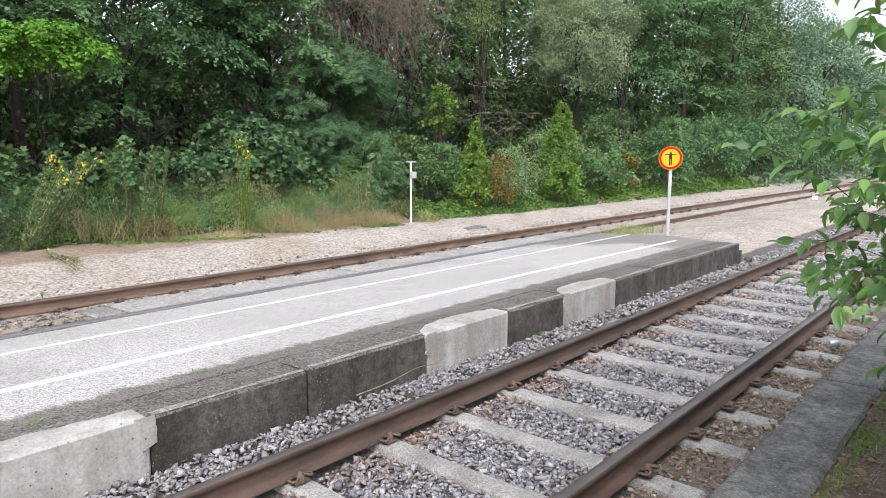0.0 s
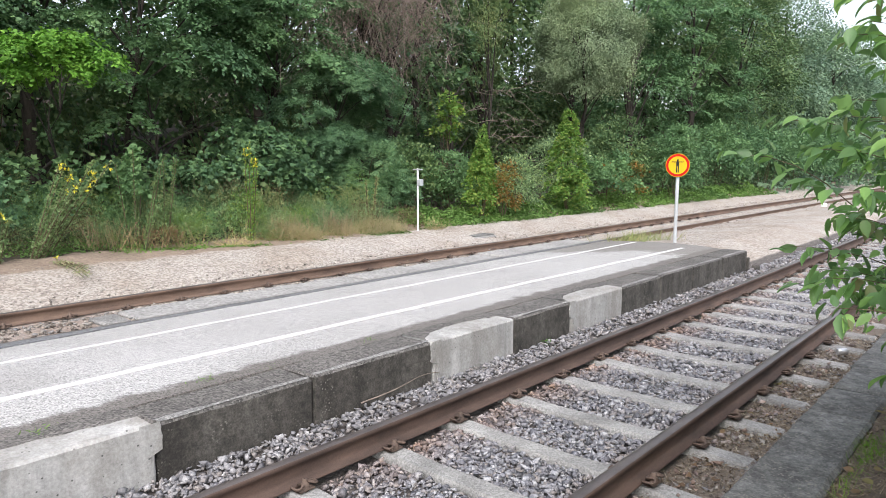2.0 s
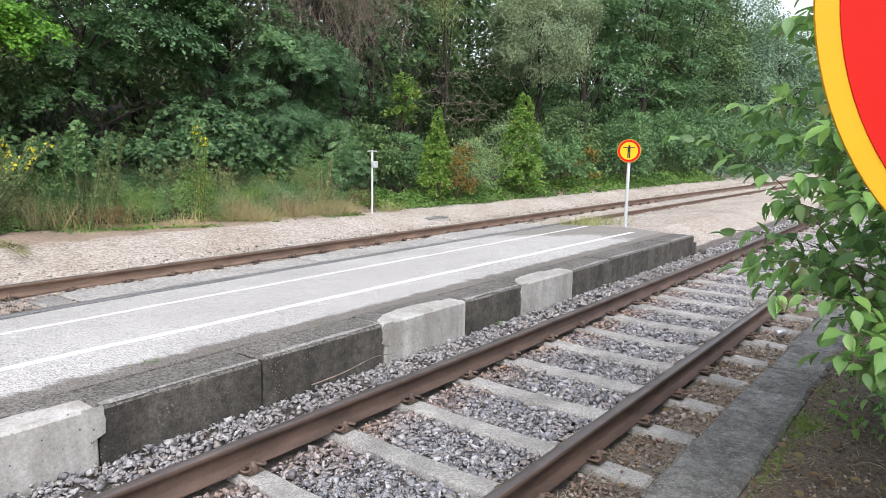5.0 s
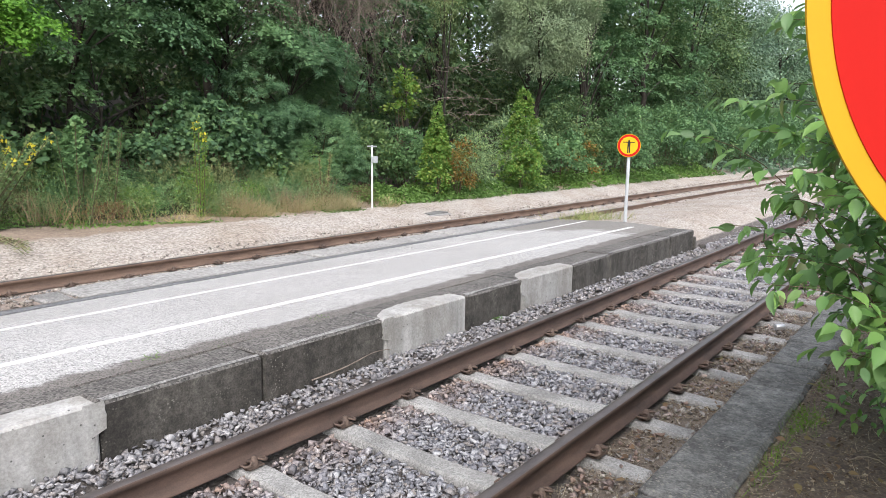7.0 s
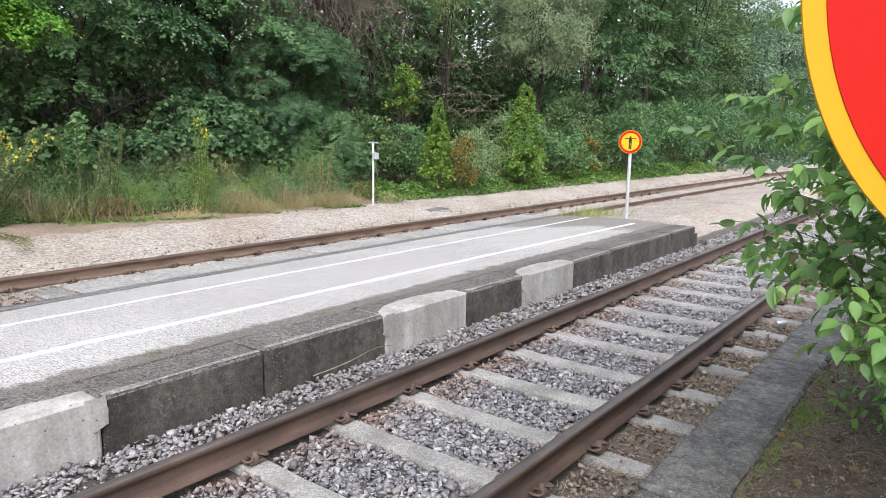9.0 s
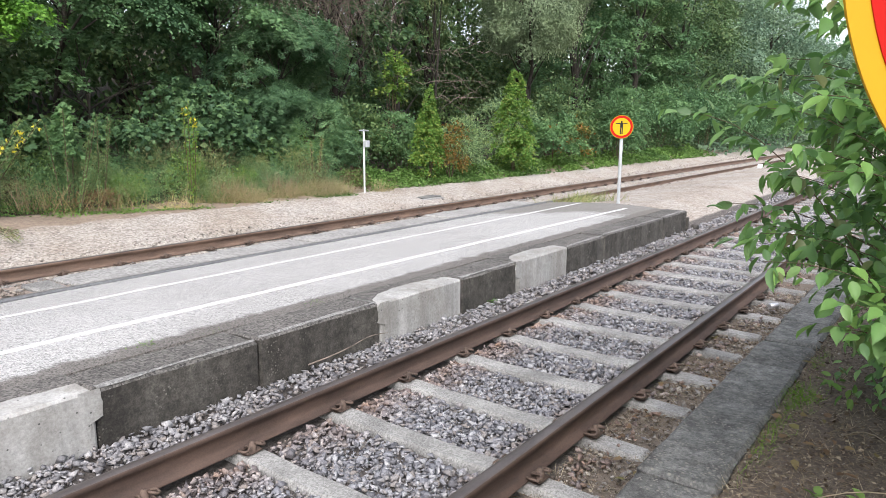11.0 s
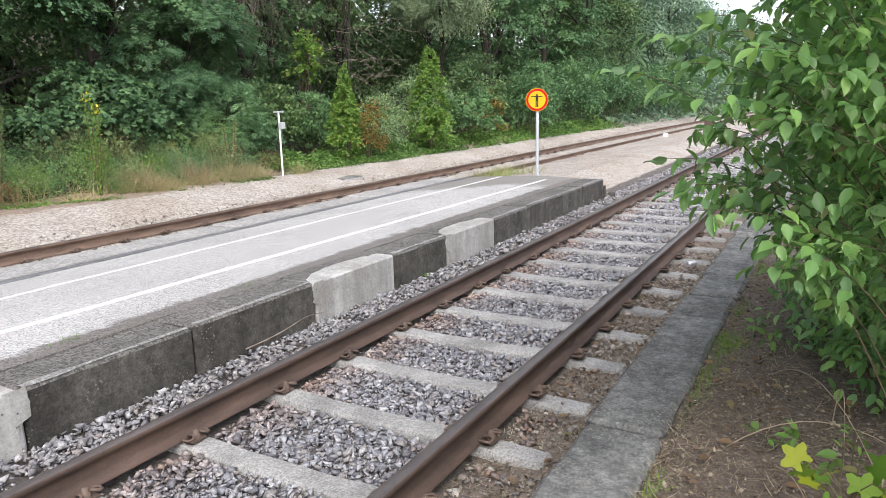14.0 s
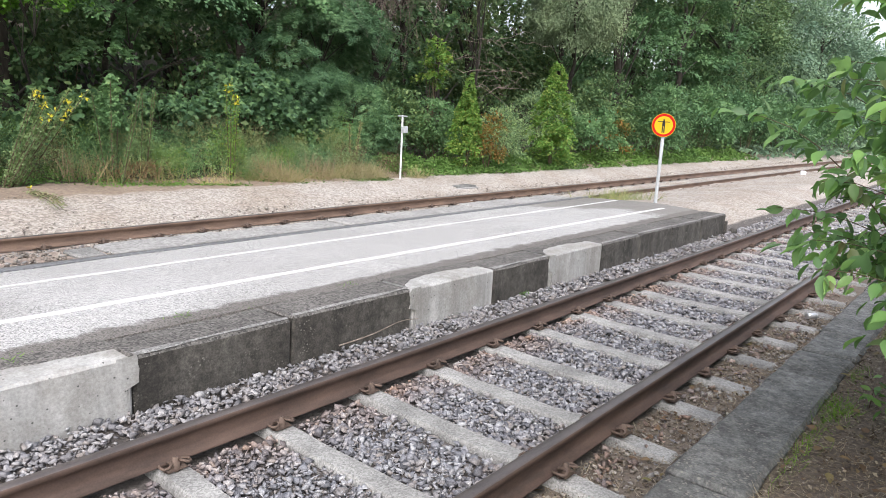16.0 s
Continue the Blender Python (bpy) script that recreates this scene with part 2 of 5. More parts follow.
M_BLACK = mat_plain("black_sheeting", (0.018, 0.018, 0.018), 0.5)
M_ALU = mat_plain("can_aluminium", (0.75, 0.75, 0.77), 0.3, 0.7)
M_BARK = mat_bark("grey_brown_bark", (0.016, 0.013, 0.010), (0.06, 0.05, 0.04))
M_TWIG = mat_bark("dead_twig", (0.15, 0.115, 0.095), (0.32, 0.26, 0.22))
M_STEM = mat_bark("green_brown_stem", (0.07, 0.05, 0.03), (0.15, 0.12, 0.07))
M_MAPLE = mat_leaf("maple_leaf", [(0.070, 0.140, 0.080), (0.102, 0.195, 0.102), (0.146, 0.258, 0.126), (0.190, 0.312, 0.142)])
M_WALNUT = mat_leaf("walnut_leaf", [(0.110, 0.215, 0.120), (0.160, 0.290, 0.155), (0.220, 0.360, 0.185)])
M_PRIMROSE = mat_leaf("primrose_leaf", [(0.20, 0.30, 0.12), (0.29, 0.40, 0.18), (0.38, 0.44, 0.21)])
M_OLIVE = mat_leaf("olive_willow_leaf", [(0.10, 0.135, 0.055), (0.17, 0.215, 0.09), (0.25, 0.30, 0.14)])
M_LIME = mat_leaf("bright_maple_leaf", [(0.089, 0.220, 0.036), (0.139, 0.318, 0.049), (0.188, 0.374, 0.060)])
M_ASH = mat_leaf("ash_leaf", [(0.105, 0.205, 0.105), (0.144, 0.266, 0.130), (0.185, 0.318, 0.150)])
# Paler and greyer than the near leaves: air haze put into the colour.
M_HAZY = mat_leaf("leaf_with_haze", [(0.180, 0.285, 0.205), (0.230, 0.345, 0.245), (0.280, 0.400, 0.275)])
M_WILLOW = mat_leaf("willow_leaf", [(0.240, 0.315, 0.195), (0.300, 0.385, 0.240), (0.365, 0.450, 0.285)])
M_SHRUB = mat_leaf("shrub_leaf", [(0.080, 0.150, 0.075), (0.110, 0.196, 0.088), (0.150, 0.235, 0.102), (0.195, 0.270, 0.122)])
M_SAPLING = mat_leaf("sapling_leaf", [(0.105, 0.225, 0.052), (0.160, 0.310, 0.068), (0.225, 0.375, 0.085), (0.330, 0.385, 0.105)])
M_RUSSET = mat_leaf("russet_leaf", [(0.09, 0.15, 0.04), (0.24, 0.20, 0.06), (0.33, 0.15, 0.05), (0.14, 0.19, 0.05)])
M_NETTLE = mat_leaf("nettle_leaf", [(0.166, 0.266, 0.161), (0.288, 0.424, 0.218), (0.452, 0.584, 0.280)])
M_CREEPER = mat_leaf("creeper_leaf", [(0.095, 0.185, 0.050), (0.150, 0.275, 0.075), (0.200, 0.320, 0.100)])
M_DRY = mat_leaf("dry_grass", [(0.42, 0.33, 0.20), (0.60, 0.50, 0.33), (0.36, 0.34, 0.15), (0.50, 0.42, 0.27)], 0.7, 0.2)
M_BROWNWEED = mat_leaf("withered_weed", [(0.130, 0.085, 0.058), (0.221, 0.143, 0.098), (0.182, 0.169, 0.078)], 0.8, 0.15)
M_FEATHER = mat_leaf("feathery_weed", [(0.150, 0.300, 0.170), (0.255, 0.440, 0.230), (0.390, 0.570, 0.290)])
M_PALEWEED = mat_leaf("pale_olive_leaf", [(0.22, 0.28, 0.12), (0.36, 0.42, 0.20), (0.45, 0.40, 0.24)])
M_TAN = mat_leaf("tan_stem", [(0.30, 0.20, 0.15), (0.46, 0.34, 0.25), (0.36, 0.31, 0.17)], 0.8, 0.15)
M_FLOWER = mat_leaf("yellow_petal", [(0.80, 0.68, 0.06), (0.90, 0.80, 0.12)], 0.6, 0.2)
M_DOGWOOD = mat_leaf("dogwood_leaf", [(0.119, 0.235, 0.088), (0.182, 0.360, 0.125), (0.251, 0.458, 0.146), (0.140, 0.298, 0.110), (0.334, 0.558, 0.176), (0.209, 0.409, 0.146), (0.119, 0.235, 0.105), (0.182, 0.341, 0.152), (0.251, 0.436, 0.175), (0.140, 0.298, 0.129), (0.334, 0.530, 0.195), (0.209, 0.382, 0.175), (0.227, 0.227, 0.113)], 0.36, 0.45, 0.5)
M_YELLOWMAPLE_LEAVES = [mat_leaf("fresh_maple_leaf", [(0.10, 0.22, 0.03), (0.16, 0.29, 0.04)], 0.5, 0.3), mat_leaf("yellowing_maple_leaf", [(0.22, 0.31, 0.035), (0.36, 0.36, 0.03)], 0.5, 0.3), mat_leaf("lime_maple_leaf", [(0.13, 0.26, 0.03), (0.22, 0.32, 0.04)], 0.5, 0.3)]
M_STRAW = mat_plain("dry_stem", (0.36, 0.29, 0.21), 0.8)
M_MOSS = mat_leaf("moss", [(0.13, 0.26, 0.03), (0.21, 0.38, 0.05)], 0.9, 0.2)
M_CHIP = mat_leaf("bark_crumb", [(0.05, 0.036, 0.028), (0.13, 0.098, 0.076), (0.22, 0.178, 0.145), (0.09, 0.062, 0.050), (0.36, 0.315, 0.27), (0.15, 0.10, 0.075)], 0.9, 0.03)
M_LITTER = mat_leaf("fallen_straw", [(0.130, 0.095, 0.072), (0.285, 0.230, 0.178), (0.480, 0.420, 0.345), (0.190, 0.128, 0.092)], 0.9, 0.05)

# ---- building helpers ----
rng = np.random.default_rng(7)


def mesh_arrays(name, verts, faces, mat, smooth=False):
    """A mesh from an array of places and an array of equal-sided faces."""
    faces = np.asarray(faces, np.int32)
    me = bpy.data.meshes.new(name)
    k = faces.shape[1]
    me.vertices.add(len(verts))
    me.vertices.foreach_set("co", np.asarray(verts, np.float32).ravel())
    me.loops.add(faces.size)
    me.loops.foreach_set("vertex_index", faces.ravel())
    me.polygons.add(len(faces))
    me.polygons.foreach_set("loop_start", np.arange(0, faces.size, k, dtype=np.int32))
    me.polygons.foreach_set("loop_total", np.full(len(faces), k, np.int32))
    if smooth:
        me.polygons.foreach_set("use_smooth", np.ones(len(faces), bool))
    me.materials.append(mat)
    me.update(calc_edges=True)
    return me


def child(name, me, parent=None, label="", m=None):
    ob = new(name, me)
    if parent is not None:
        ob.parent = parent
    if m is not None:
        ob.matrix_basis = m
    if label:
        tagged(ob, label)
    return ob


def part(name, bm, material, parent=None, label="", smooth=False):
    """Links a bmesh as one mesh object under a thing or a part."""
    me = bpy.data.meshes.new(name)
    bm.to_mesh(me)
    bm.free()
    for mm in material if isinstance(material, (list, tuple)) else [material]:
        me.materials.append(mm)
    if smooth:
        me.polygons.foreach_set("use_smooth", np.ones(len(me.polygons), bool))
    return child(name, me, parent, label)


def thing(name, at, label, category, group="", kind=""):
    e = new(name)
    e.location = at
    return tagged(e, label, category, group, kind)


def box(bm, x0, x1, y0, y1, z0, z1, bevel=0.0):
    r = bmesh.ops.create_cube(bm, size=1)
    for v in r["verts"]:
        v.co = Vector(((x0 + x1) / 2 + v.co.x * (x1 - x0), (y0 + y1) / 2 + v.co.y * (y1 - y0), (z0 + z1) / 2 + v.co.z * (z1 - z0)))
    if bevel:
        edges = {e for v in r["verts"] for e in v.link_edges}
        bmesh.ops.bevel(bm, geom=list(edges), offset=bevel, segments=1, affect="EDGES")


def rough_box(x0, x1, y0, y1, z0, z1, step, amount, seed, bevel=0.012):
    """A worn block: bevelled, cut along its length and jostled a little."""
    bm = bmesh.new()
    box(bm, x0, x1, y0, y1, z0, z1, bevel)
    n = max(1, int((y1 - y0) / step))
    for i in range(1, n):
        bmesh.ops.bisect_plane(bm, geom=bm.verts[:] + bm.edges[:] + bm.faces[:], plane_co=(0, y0 + (y1 - y0) * i / n, 0), plane_no=(0, 1, 0))
    for v in bm.verts:
        v.co += noise.noise_vector(v.co * 5 + Vector((seed * 3.1, 0, 0))) * amount
    return bm


def tube(points, radii, sides=6):
    """Arrays of a tapered tube along points."""
    pts = np.asarray(points, float)
    rad = np.asarray(radii, float)
    d = np.gradient(pts, axis=0)
    d /= np.linalg.norm(d, axis=1)[:, None] + 1e-9
    ref = np.where(np.abs(d[:, 2:3]) > 0.9, np.array([[1.0, 0, 0]]), np.array([[0, 0, 1.0]]))
    u = np.cross(d, ref)
    u /= np.linalg.norm(u, axis=1)[:, None] + 1e-9
    w = np.cross(d, u)
    a = np.arange(sides) * 2 * np.pi / sides
    ring = u[:, None] * np.cos(a)[None, :, None] + w[:, None] * np.sin(a)[None, :, None]
    v = (pts[:, None] + ring * rad[:, None, None]).reshape(-1, 3)
    i, j = np.meshgrid(np.arange(len(pts) - 1), np.arange(sides), indexing="ij")
    q = np.stack([i * sides + j, i * sides + (j + 1) % sides, (i + 1) * sides + (j + 1) % sides, (i + 1) * sides + j], -1)
    return v, q.reshape(-1, 4)


def joined(pieces):
    vs, fs, off = [], [], 0
    for v, f in pieces:
        vs.append(v)
        fs.append(f + off)
        off += len(v)
    return np.concatenate(vs), np.concatenate(fs)


# leaf forms: places (x across, y along, z up) and quads, one metre long
OVATE = (np.array([(0, 0, 0), (0.27, 0.28, 0.05), (0.22, 0.66, 0.04), (0, 1, -0.10), (-0.22, 0.66, 0.04), (-0.27, 0.28, 0.05)]), np.array([(0, 1, 2, 3), (0, 3, 4, 5)]))
RHOMB = (np.array([(0, 0, 0), (0.31, 0.45, 0.05), (0, 1, -0.10), (-0.31, 0.45, 0.05)]), np.array([(0, 1, 2, 3)]))
KITE = (np.array([(0, 0, 0), (0.42, 0.5, 0.05), (0, 1, -0.12), (-0.42, 0.5, 0.05)]), np.array([(0, 1, 2, 3)]))
NARROW = (np.array([(0, 0, 0), (0.10, 0.4, 0.02), (0, 1, -0.06), (-0.10, 0.4, 0.02)]), np.array([(0, 1, 2, 3)]))
BROAD = (np.array([(0, 0, 0), (0.15, 0.09, 0.05), (0.27, 0.36, 0.075), (0, 0.36, -0.02), (0.20, 0.68, 0.05), (0, 0.68, -0.05), (0.06, 0.90, -0.05), (0, 1, -0.16), (-0.15, 0.09, 0.05), (-0.27, 0.36, 0.075), (-0.20, 0.68, 0.05), (-0.06, 0.90, -0.05)]),
         np.array([(0, 1, 2, 3), (3, 2, 4, 5), (5, 4, 6, 7), (0, 3, 9, 8), (3, 5, 10, 9), (5, 7, 11, 10)]))
STALK = (np.array([(-0.008, 0, 0), (0.008, 0, 0), (0.006, 0.6, 0.04), (-0.006, 0.6, 0.04), (0.002, 1, 0.12), (-0.002, 1, 0.12)]), np.array([(0, 1, 2, 3), (3, 2, 4, 5)]))
BLADE = (np.array([(-0.02, 0, 0), (0.02, 0, 0), (0.014, 0.6, 0.06), (-0.014, 0.6, 0.06), (0.002, 1, 0.2), (-0.002, 1, 0.2)]), np.array([(0, 1, 2, 3), (3, 2, 4, 5)]))


def maple_form():
    """A broad leaf of three lobes."""
    v = [(0, 0.0, 0), (0.30, 0.52, 0.04), (0, 1.0, -0.12), (-0.30, 0.52, 0.04), (0.60, 0.60, -0.06), (0.40, 0.10, 0.02), (-0.60, 0.60, -0.06), (-0.40, 0.10, 0.02)]
    return np.array(v), np.array([(0, 1, 2, 3), (0, 5, 4, 1), (0, 3, 6, 7)])


def pinnate_form():
    v, f = [], []
    for k in range(3):
        y = 0.15 + 0.30 * k
        for s in (-1, 1):
            b = len(v)
            v += [(0, y, 0), (s * 0.16, y - 0.06, 0.02), (s * 0.38, y + 0.10, -0.05), (s * 0.16, y + 0.14, 0.02)]
            f.append((b, b + 1, b + 2, b + 3))
    b = len(v)
    v += [(0, 0.85, 0), (0.07, 0.98, 0), (0, 1.15, -0.05), (-0.07, 0.98, 0)]
    f.append((b, b + 1, b + 2, b + 3))
    return np.array(v), np.array(f)




def toothed_maple_form():
    """A lobed leaf with teeth, for leaves close by."""
    outline = []
    for i in range(60):
        a = -math.pi * 0.5 + 2 * math.pi * (i + 0.5) / 60
        lobe = abs(math.cos(2.5 * (a - math.pi / 2)))
        r = 0.34 + 0.24 * lobe**2.2 * (1.0 if math.sin(a) > -0.3 else 0.5) + 0.035 * (i % 3 == 0)
        if math.sin(a) < -0.9:
            r *= 0.5
        outline.append((r * math.cos(a), 0.42 + r * math.sin(a), -0.12 * r * r + 0.05 * lobe))
    v = [(0, 0.42, 0)] + outline
    return np.array(v), np.array([(0, 1 + i, 1 + (i + 1) % 60) for i in range(60)])


NEAR_MAPLE = toothed_maple_form()
MAPLE = maple_form()
PINNATE = pinnate_form()
FEATHER = (np.array([(0, 0.1, 0), (0.36, 0.25, -0.05), (0.12, 0.42, 0.02), (-0.12, 0.42, 0.02), (-0.36, 0.25, -0.05), (0, 0.45, 0), (0.30, 0.70, -0.05), (0, 1.1, -0.06), (-0.30, 0.70, -0.05)]),
           np.array([(0, 1, 2, 3), (0, 2, 3, 4), (5, 6, 7, 8)]))


def frames_from(nrm, along):
    """Turns whose z is about nrm and whose y is about along."""
    y = along / (np.linalg.norm(along, axis=1)[:, None] + 1e-9)
    z = nrm - (nrm * y).sum(1)[:, None] * y
    z /= np.linalg.norm(z, axis=1)[:, None] + 1e-9
    return np.stack([np.cross(y, z), y, z], 2)


def spread(form, at, turns, sizes):
    v, f = form
    allv = np.einsum("nij,kj->nki", turns, v) * np.asarray(sizes)[:, None, None] + at[:, None]
    allf = f[None] + (np.arange(len(at)) * len(v))[:, None, None]
    return allv.reshape(-1, 3), allf.reshape(-1, f.shape[1])


def leaves_at(form, at, out, size, droop=0.5, jitter=0.55):
    """Leaves at places, that face up and outwards and hang by droop."""
    n = len(at)
    nrm = np.array([0, 0, 1.0]) + out * 0.5 + rng.normal(0, jitter, (n, 3))
    along = out + rng.normal(0, 0.6, (n, 3)) + np.array([0, 0, -droop])
    return spread(form, at, frames_from(nrm, along), size * rng.uniform(0.65, 1.25, n))


def clumps(centre, radii, count, per, clump_r, flat=0.35, hollow=0.55, low=-0.9):
    """Places of leaves in sprays spread through an uneven crown, the way outwards for each, and the sprays' centres."""
    d = rng.normal(0, 1, (count * 3, 3))
    d /= np.linalg.norm(d, axis=1)[:, None]
    d = d[d[:, 2] > low][:count]
    wob = np.array([0.78 + 0.45 * noise.noise(Vector(c * 1.7) + Vector(centre) * 0.37) for c in d])
    r = rng.uniform(hollow**3, 1, len(d)) ** (1 / 3) * (0.6 + 0.5 * wob)
    cen = np.array(centre) + d * r[:, None] * np.array(radii)
    rc = clump_r * rng.uniform(0.6, 1.35, len(d))
    off = rng.normal(0, 0.5, (len(d), per, 3)) * rc[:, None, None] * np.array([1, 1, flat])
    flatd = d * np.array([1, 1, 0.35])
    off[:, :, 2] -= 0.35 * (off * flatd[:, None]).sum(2)
    at = (cen[:, None] + off).reshape(-1, 3)
    return at, np.repeat(d, per, 0), cen


def sprays(centre, radii, count, per, reach, low=-0.9, gaps=0.0, hollow=0.6, fall=0.45):
    """Places of leaves on flat boughs that fan outwards and droop at their rims, in tiers with dark gaps between; the way outwards for each, and the boughs' roots."""
    d = rng.normal(0, 1, (count * 6, 3))
    d /= np.linalg.norm(d, axis=1)[:, None]
    d = d[d[:, 2] > low]
    r = rng.uniform(hollow**3, 1, len(d)) ** (1 / 3)
    cen = np.array(centre) + d * r[:, None] * np.array(radii)
    open_air = np.array([noise.noise(Vector((c[0] * 0.5, c[1] * 0.62, c[2] * 0.85))) for c in cen])
    ok = open_air > gaps
    d, cen = d[ok][:count], cen[ok][:count]
    n = len(d)
    way = np.arctan2(d[:, 1], d[:, 0]) + rng.normal(0, 0.4, n)
    long = reach * rng.uniform(0.6, 1.35, n)
    turn = way[:, None] + rng.normal(0, 0.62, (n, per))
    s = long[:, None] * np.sqrt(rng.random((n, per))) * (0.72 + 0.28 * np.cos(5 * (turn - way[:, None])))
    tilt = rng.normal(0.05, 0.18, n)[:, None]
    z = tilt * s - fall * s * s / long[:, None] + rng.normal(0, 0.045, (n, per))
    at = cen[:, None] + np.stack([np.cos(turn) * s, np.sin(turn) * s, z], -1)
    out = np.stack([np.cos(turn), np.sin(turn), np.full((n, per), 0.1)], -1)
    return at.reshape(-1, 3), out.reshape(-1, 3), cen


def limbs(base, top, ends, r0, bend=0.3, sides=6):
    """A tapered trunk from base to top, with limbs out to the ends."""
    base, top = np.array(base, float), np.array(top, float)
    s = np.linspace(0, 1, 9)[:, None]
    spine = base + (top - base) * s
    spine[1:-1, :2] += rng.normal(0, bend * 0.25, (7, 2))
    out = [tube(spine, r0 * (1 - 0.82 * s[:, 0]) * np.where(s[:, 0] == 0, 1.35, 1), 8)]
    for e in ends:
        k = int(np.clip((e[2] - base[2]) / max(0.1, top[2] - base[2]) * 8 - rng.uniform(1, 3), 1, 7))
        a = spine[k]
        mid = a * 0.45 + e * 0.55 + np.array([0, 0, 0.12 * np.linalg.norm(e - a)])
        u = np.linspace(0, 1, 6)[:, None]
        path = (1 - u) ** 2 * a + 2 * u * (1 - u) * mid + u**2 * e
        out.append(tube(path, np.linspace(r0 * 0.32, r0 * 0.05, 6), 5))
    return joined(out)


def ground_z(x, y):
    """Height of the ground. The rise beyond x -22 is added to hide sky."""
    x, y = np.asarray(x, float), np.asarray(y, float)
    bend = 0.0004 * np.maximum(0, y - 18) ** 2 * (x < -2.5) * (y < 400)
    xx = x - bend
    z = np.interp(xx, [-400, -60, -34, -22, -14, -10.5, -9.2, -8.4, -7.7, -7.34, -7.12, -6.8, -6.45, -5.75, -5.4, -2.4, -2.0, -1.7, -1.5, 0.3, 0.55, 0.72, 0.90, 1.02, 2.5, 6, 40, 400],
                  [16, 14, 5.0, 1.2, 0.55, 0.33, 0.26, 0.20, 0.06, -0.03, -0.19, -0.19, -0.06, -0.06, -0.30, -0.30, -0.13, -0.18, -0.225, -0.225, -0.205, -0.16, 0.02, 0.150, 0.195, 0.3, 0.6, 2])
    past = np.interp(xx, [-5.6, -5.0, -4.5, -3.6, -3.0, -2.45, -2.0, -1.75], [-0.12, 0.02, 0.085, 0.17, 0.19, 0.05, -0.13, -0.19])
    fade = np.interp(y, [12.25, 12.3, 16, 30, 60], [0, 1, 1, 0.75, 0.5])
    inside = (xx > -5.6) & (xx < -1.75) & (y > 12.25)
    return np.where(inside, -0.17 + (past + 0.17) * fade, z)


# ---- ground ----
def build_ground():
    xs = np.unique(np.concatenate([np.linspace(-400, -40, 10), np.linspace(-40, -14, 14), np.linspace(-14, -8, 30), np.linspace(-8, -1.7, 64), np.linspace(-1.7, 3.5, 52), np.linspace(3.5, 12, 10), np.linspace(12, 400, 10)]))
    ys = np.unique(np.concatenate([np.linspace(-300, -8, 8), np.linspace(-8, 12.2, 101), [12.25, 12.3], np.linspace(12.4, 40, 92), np.linspace(40, 120, 40), np.linspace(120, 900, 16)]))
    X, Y = np.meshgrid(xs, ys, indexing="ij")
    Z = ground_z(X, Y)
    lump = np.array([noise.noise(Vector((x * 1.3, y * 1.3, 0))) + 0.5 * noise.noise(Vector((x * 4, y * 4, 3))) for x, y in zip(X.ravel(), Y.ravel())]).reshape(X.shape)
    Z = Z + lump * np.interp(X, [-30, -10, -8.6, -2.4, -1.9, 0.5, 1.2, 2, 10], [0.3, 0.08, 0.025, 0.025, 0.004, 0.008, 0.018, 0.03, 0.1])
    v = np.stack([X, Y, Z], -1).reshape(-1, 3)
    i, j = np.meshgrid(np.arange(len(xs) - 1), np.arange(len(ys) - 1), indexing="ij")
    n = len(ys)
    q = np.stack([i * n + j, (i + 1) * n + j, (i + 1) * n + j + 1, i * n + j + 1], -1).reshape(-1, 4)
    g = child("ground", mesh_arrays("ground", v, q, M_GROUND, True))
    tagged(g, "pale gravel and brown soil ground with leaf litter", "ground", kind="structure")


build_ground()

# ---- platform between the tracks ----
PLAT_Z, EDGE_X, END_Y, BACK_Y = 0.24, -2.015, 12.26, -6.0


def surf_z(x):
    """Height of the asphalt, which falls towards the far track."""
    return float(np.interp(x, [-5.60, -4.6, -3.5, -2.9, -2.4], [0.0, 0.10, 0.20, 0.226, 0.236]))


def end_y(x):
    return END_Y - 0.04 + (-2.4 - x) * 0.53 if x < -2.4 else END_Y - 0.04


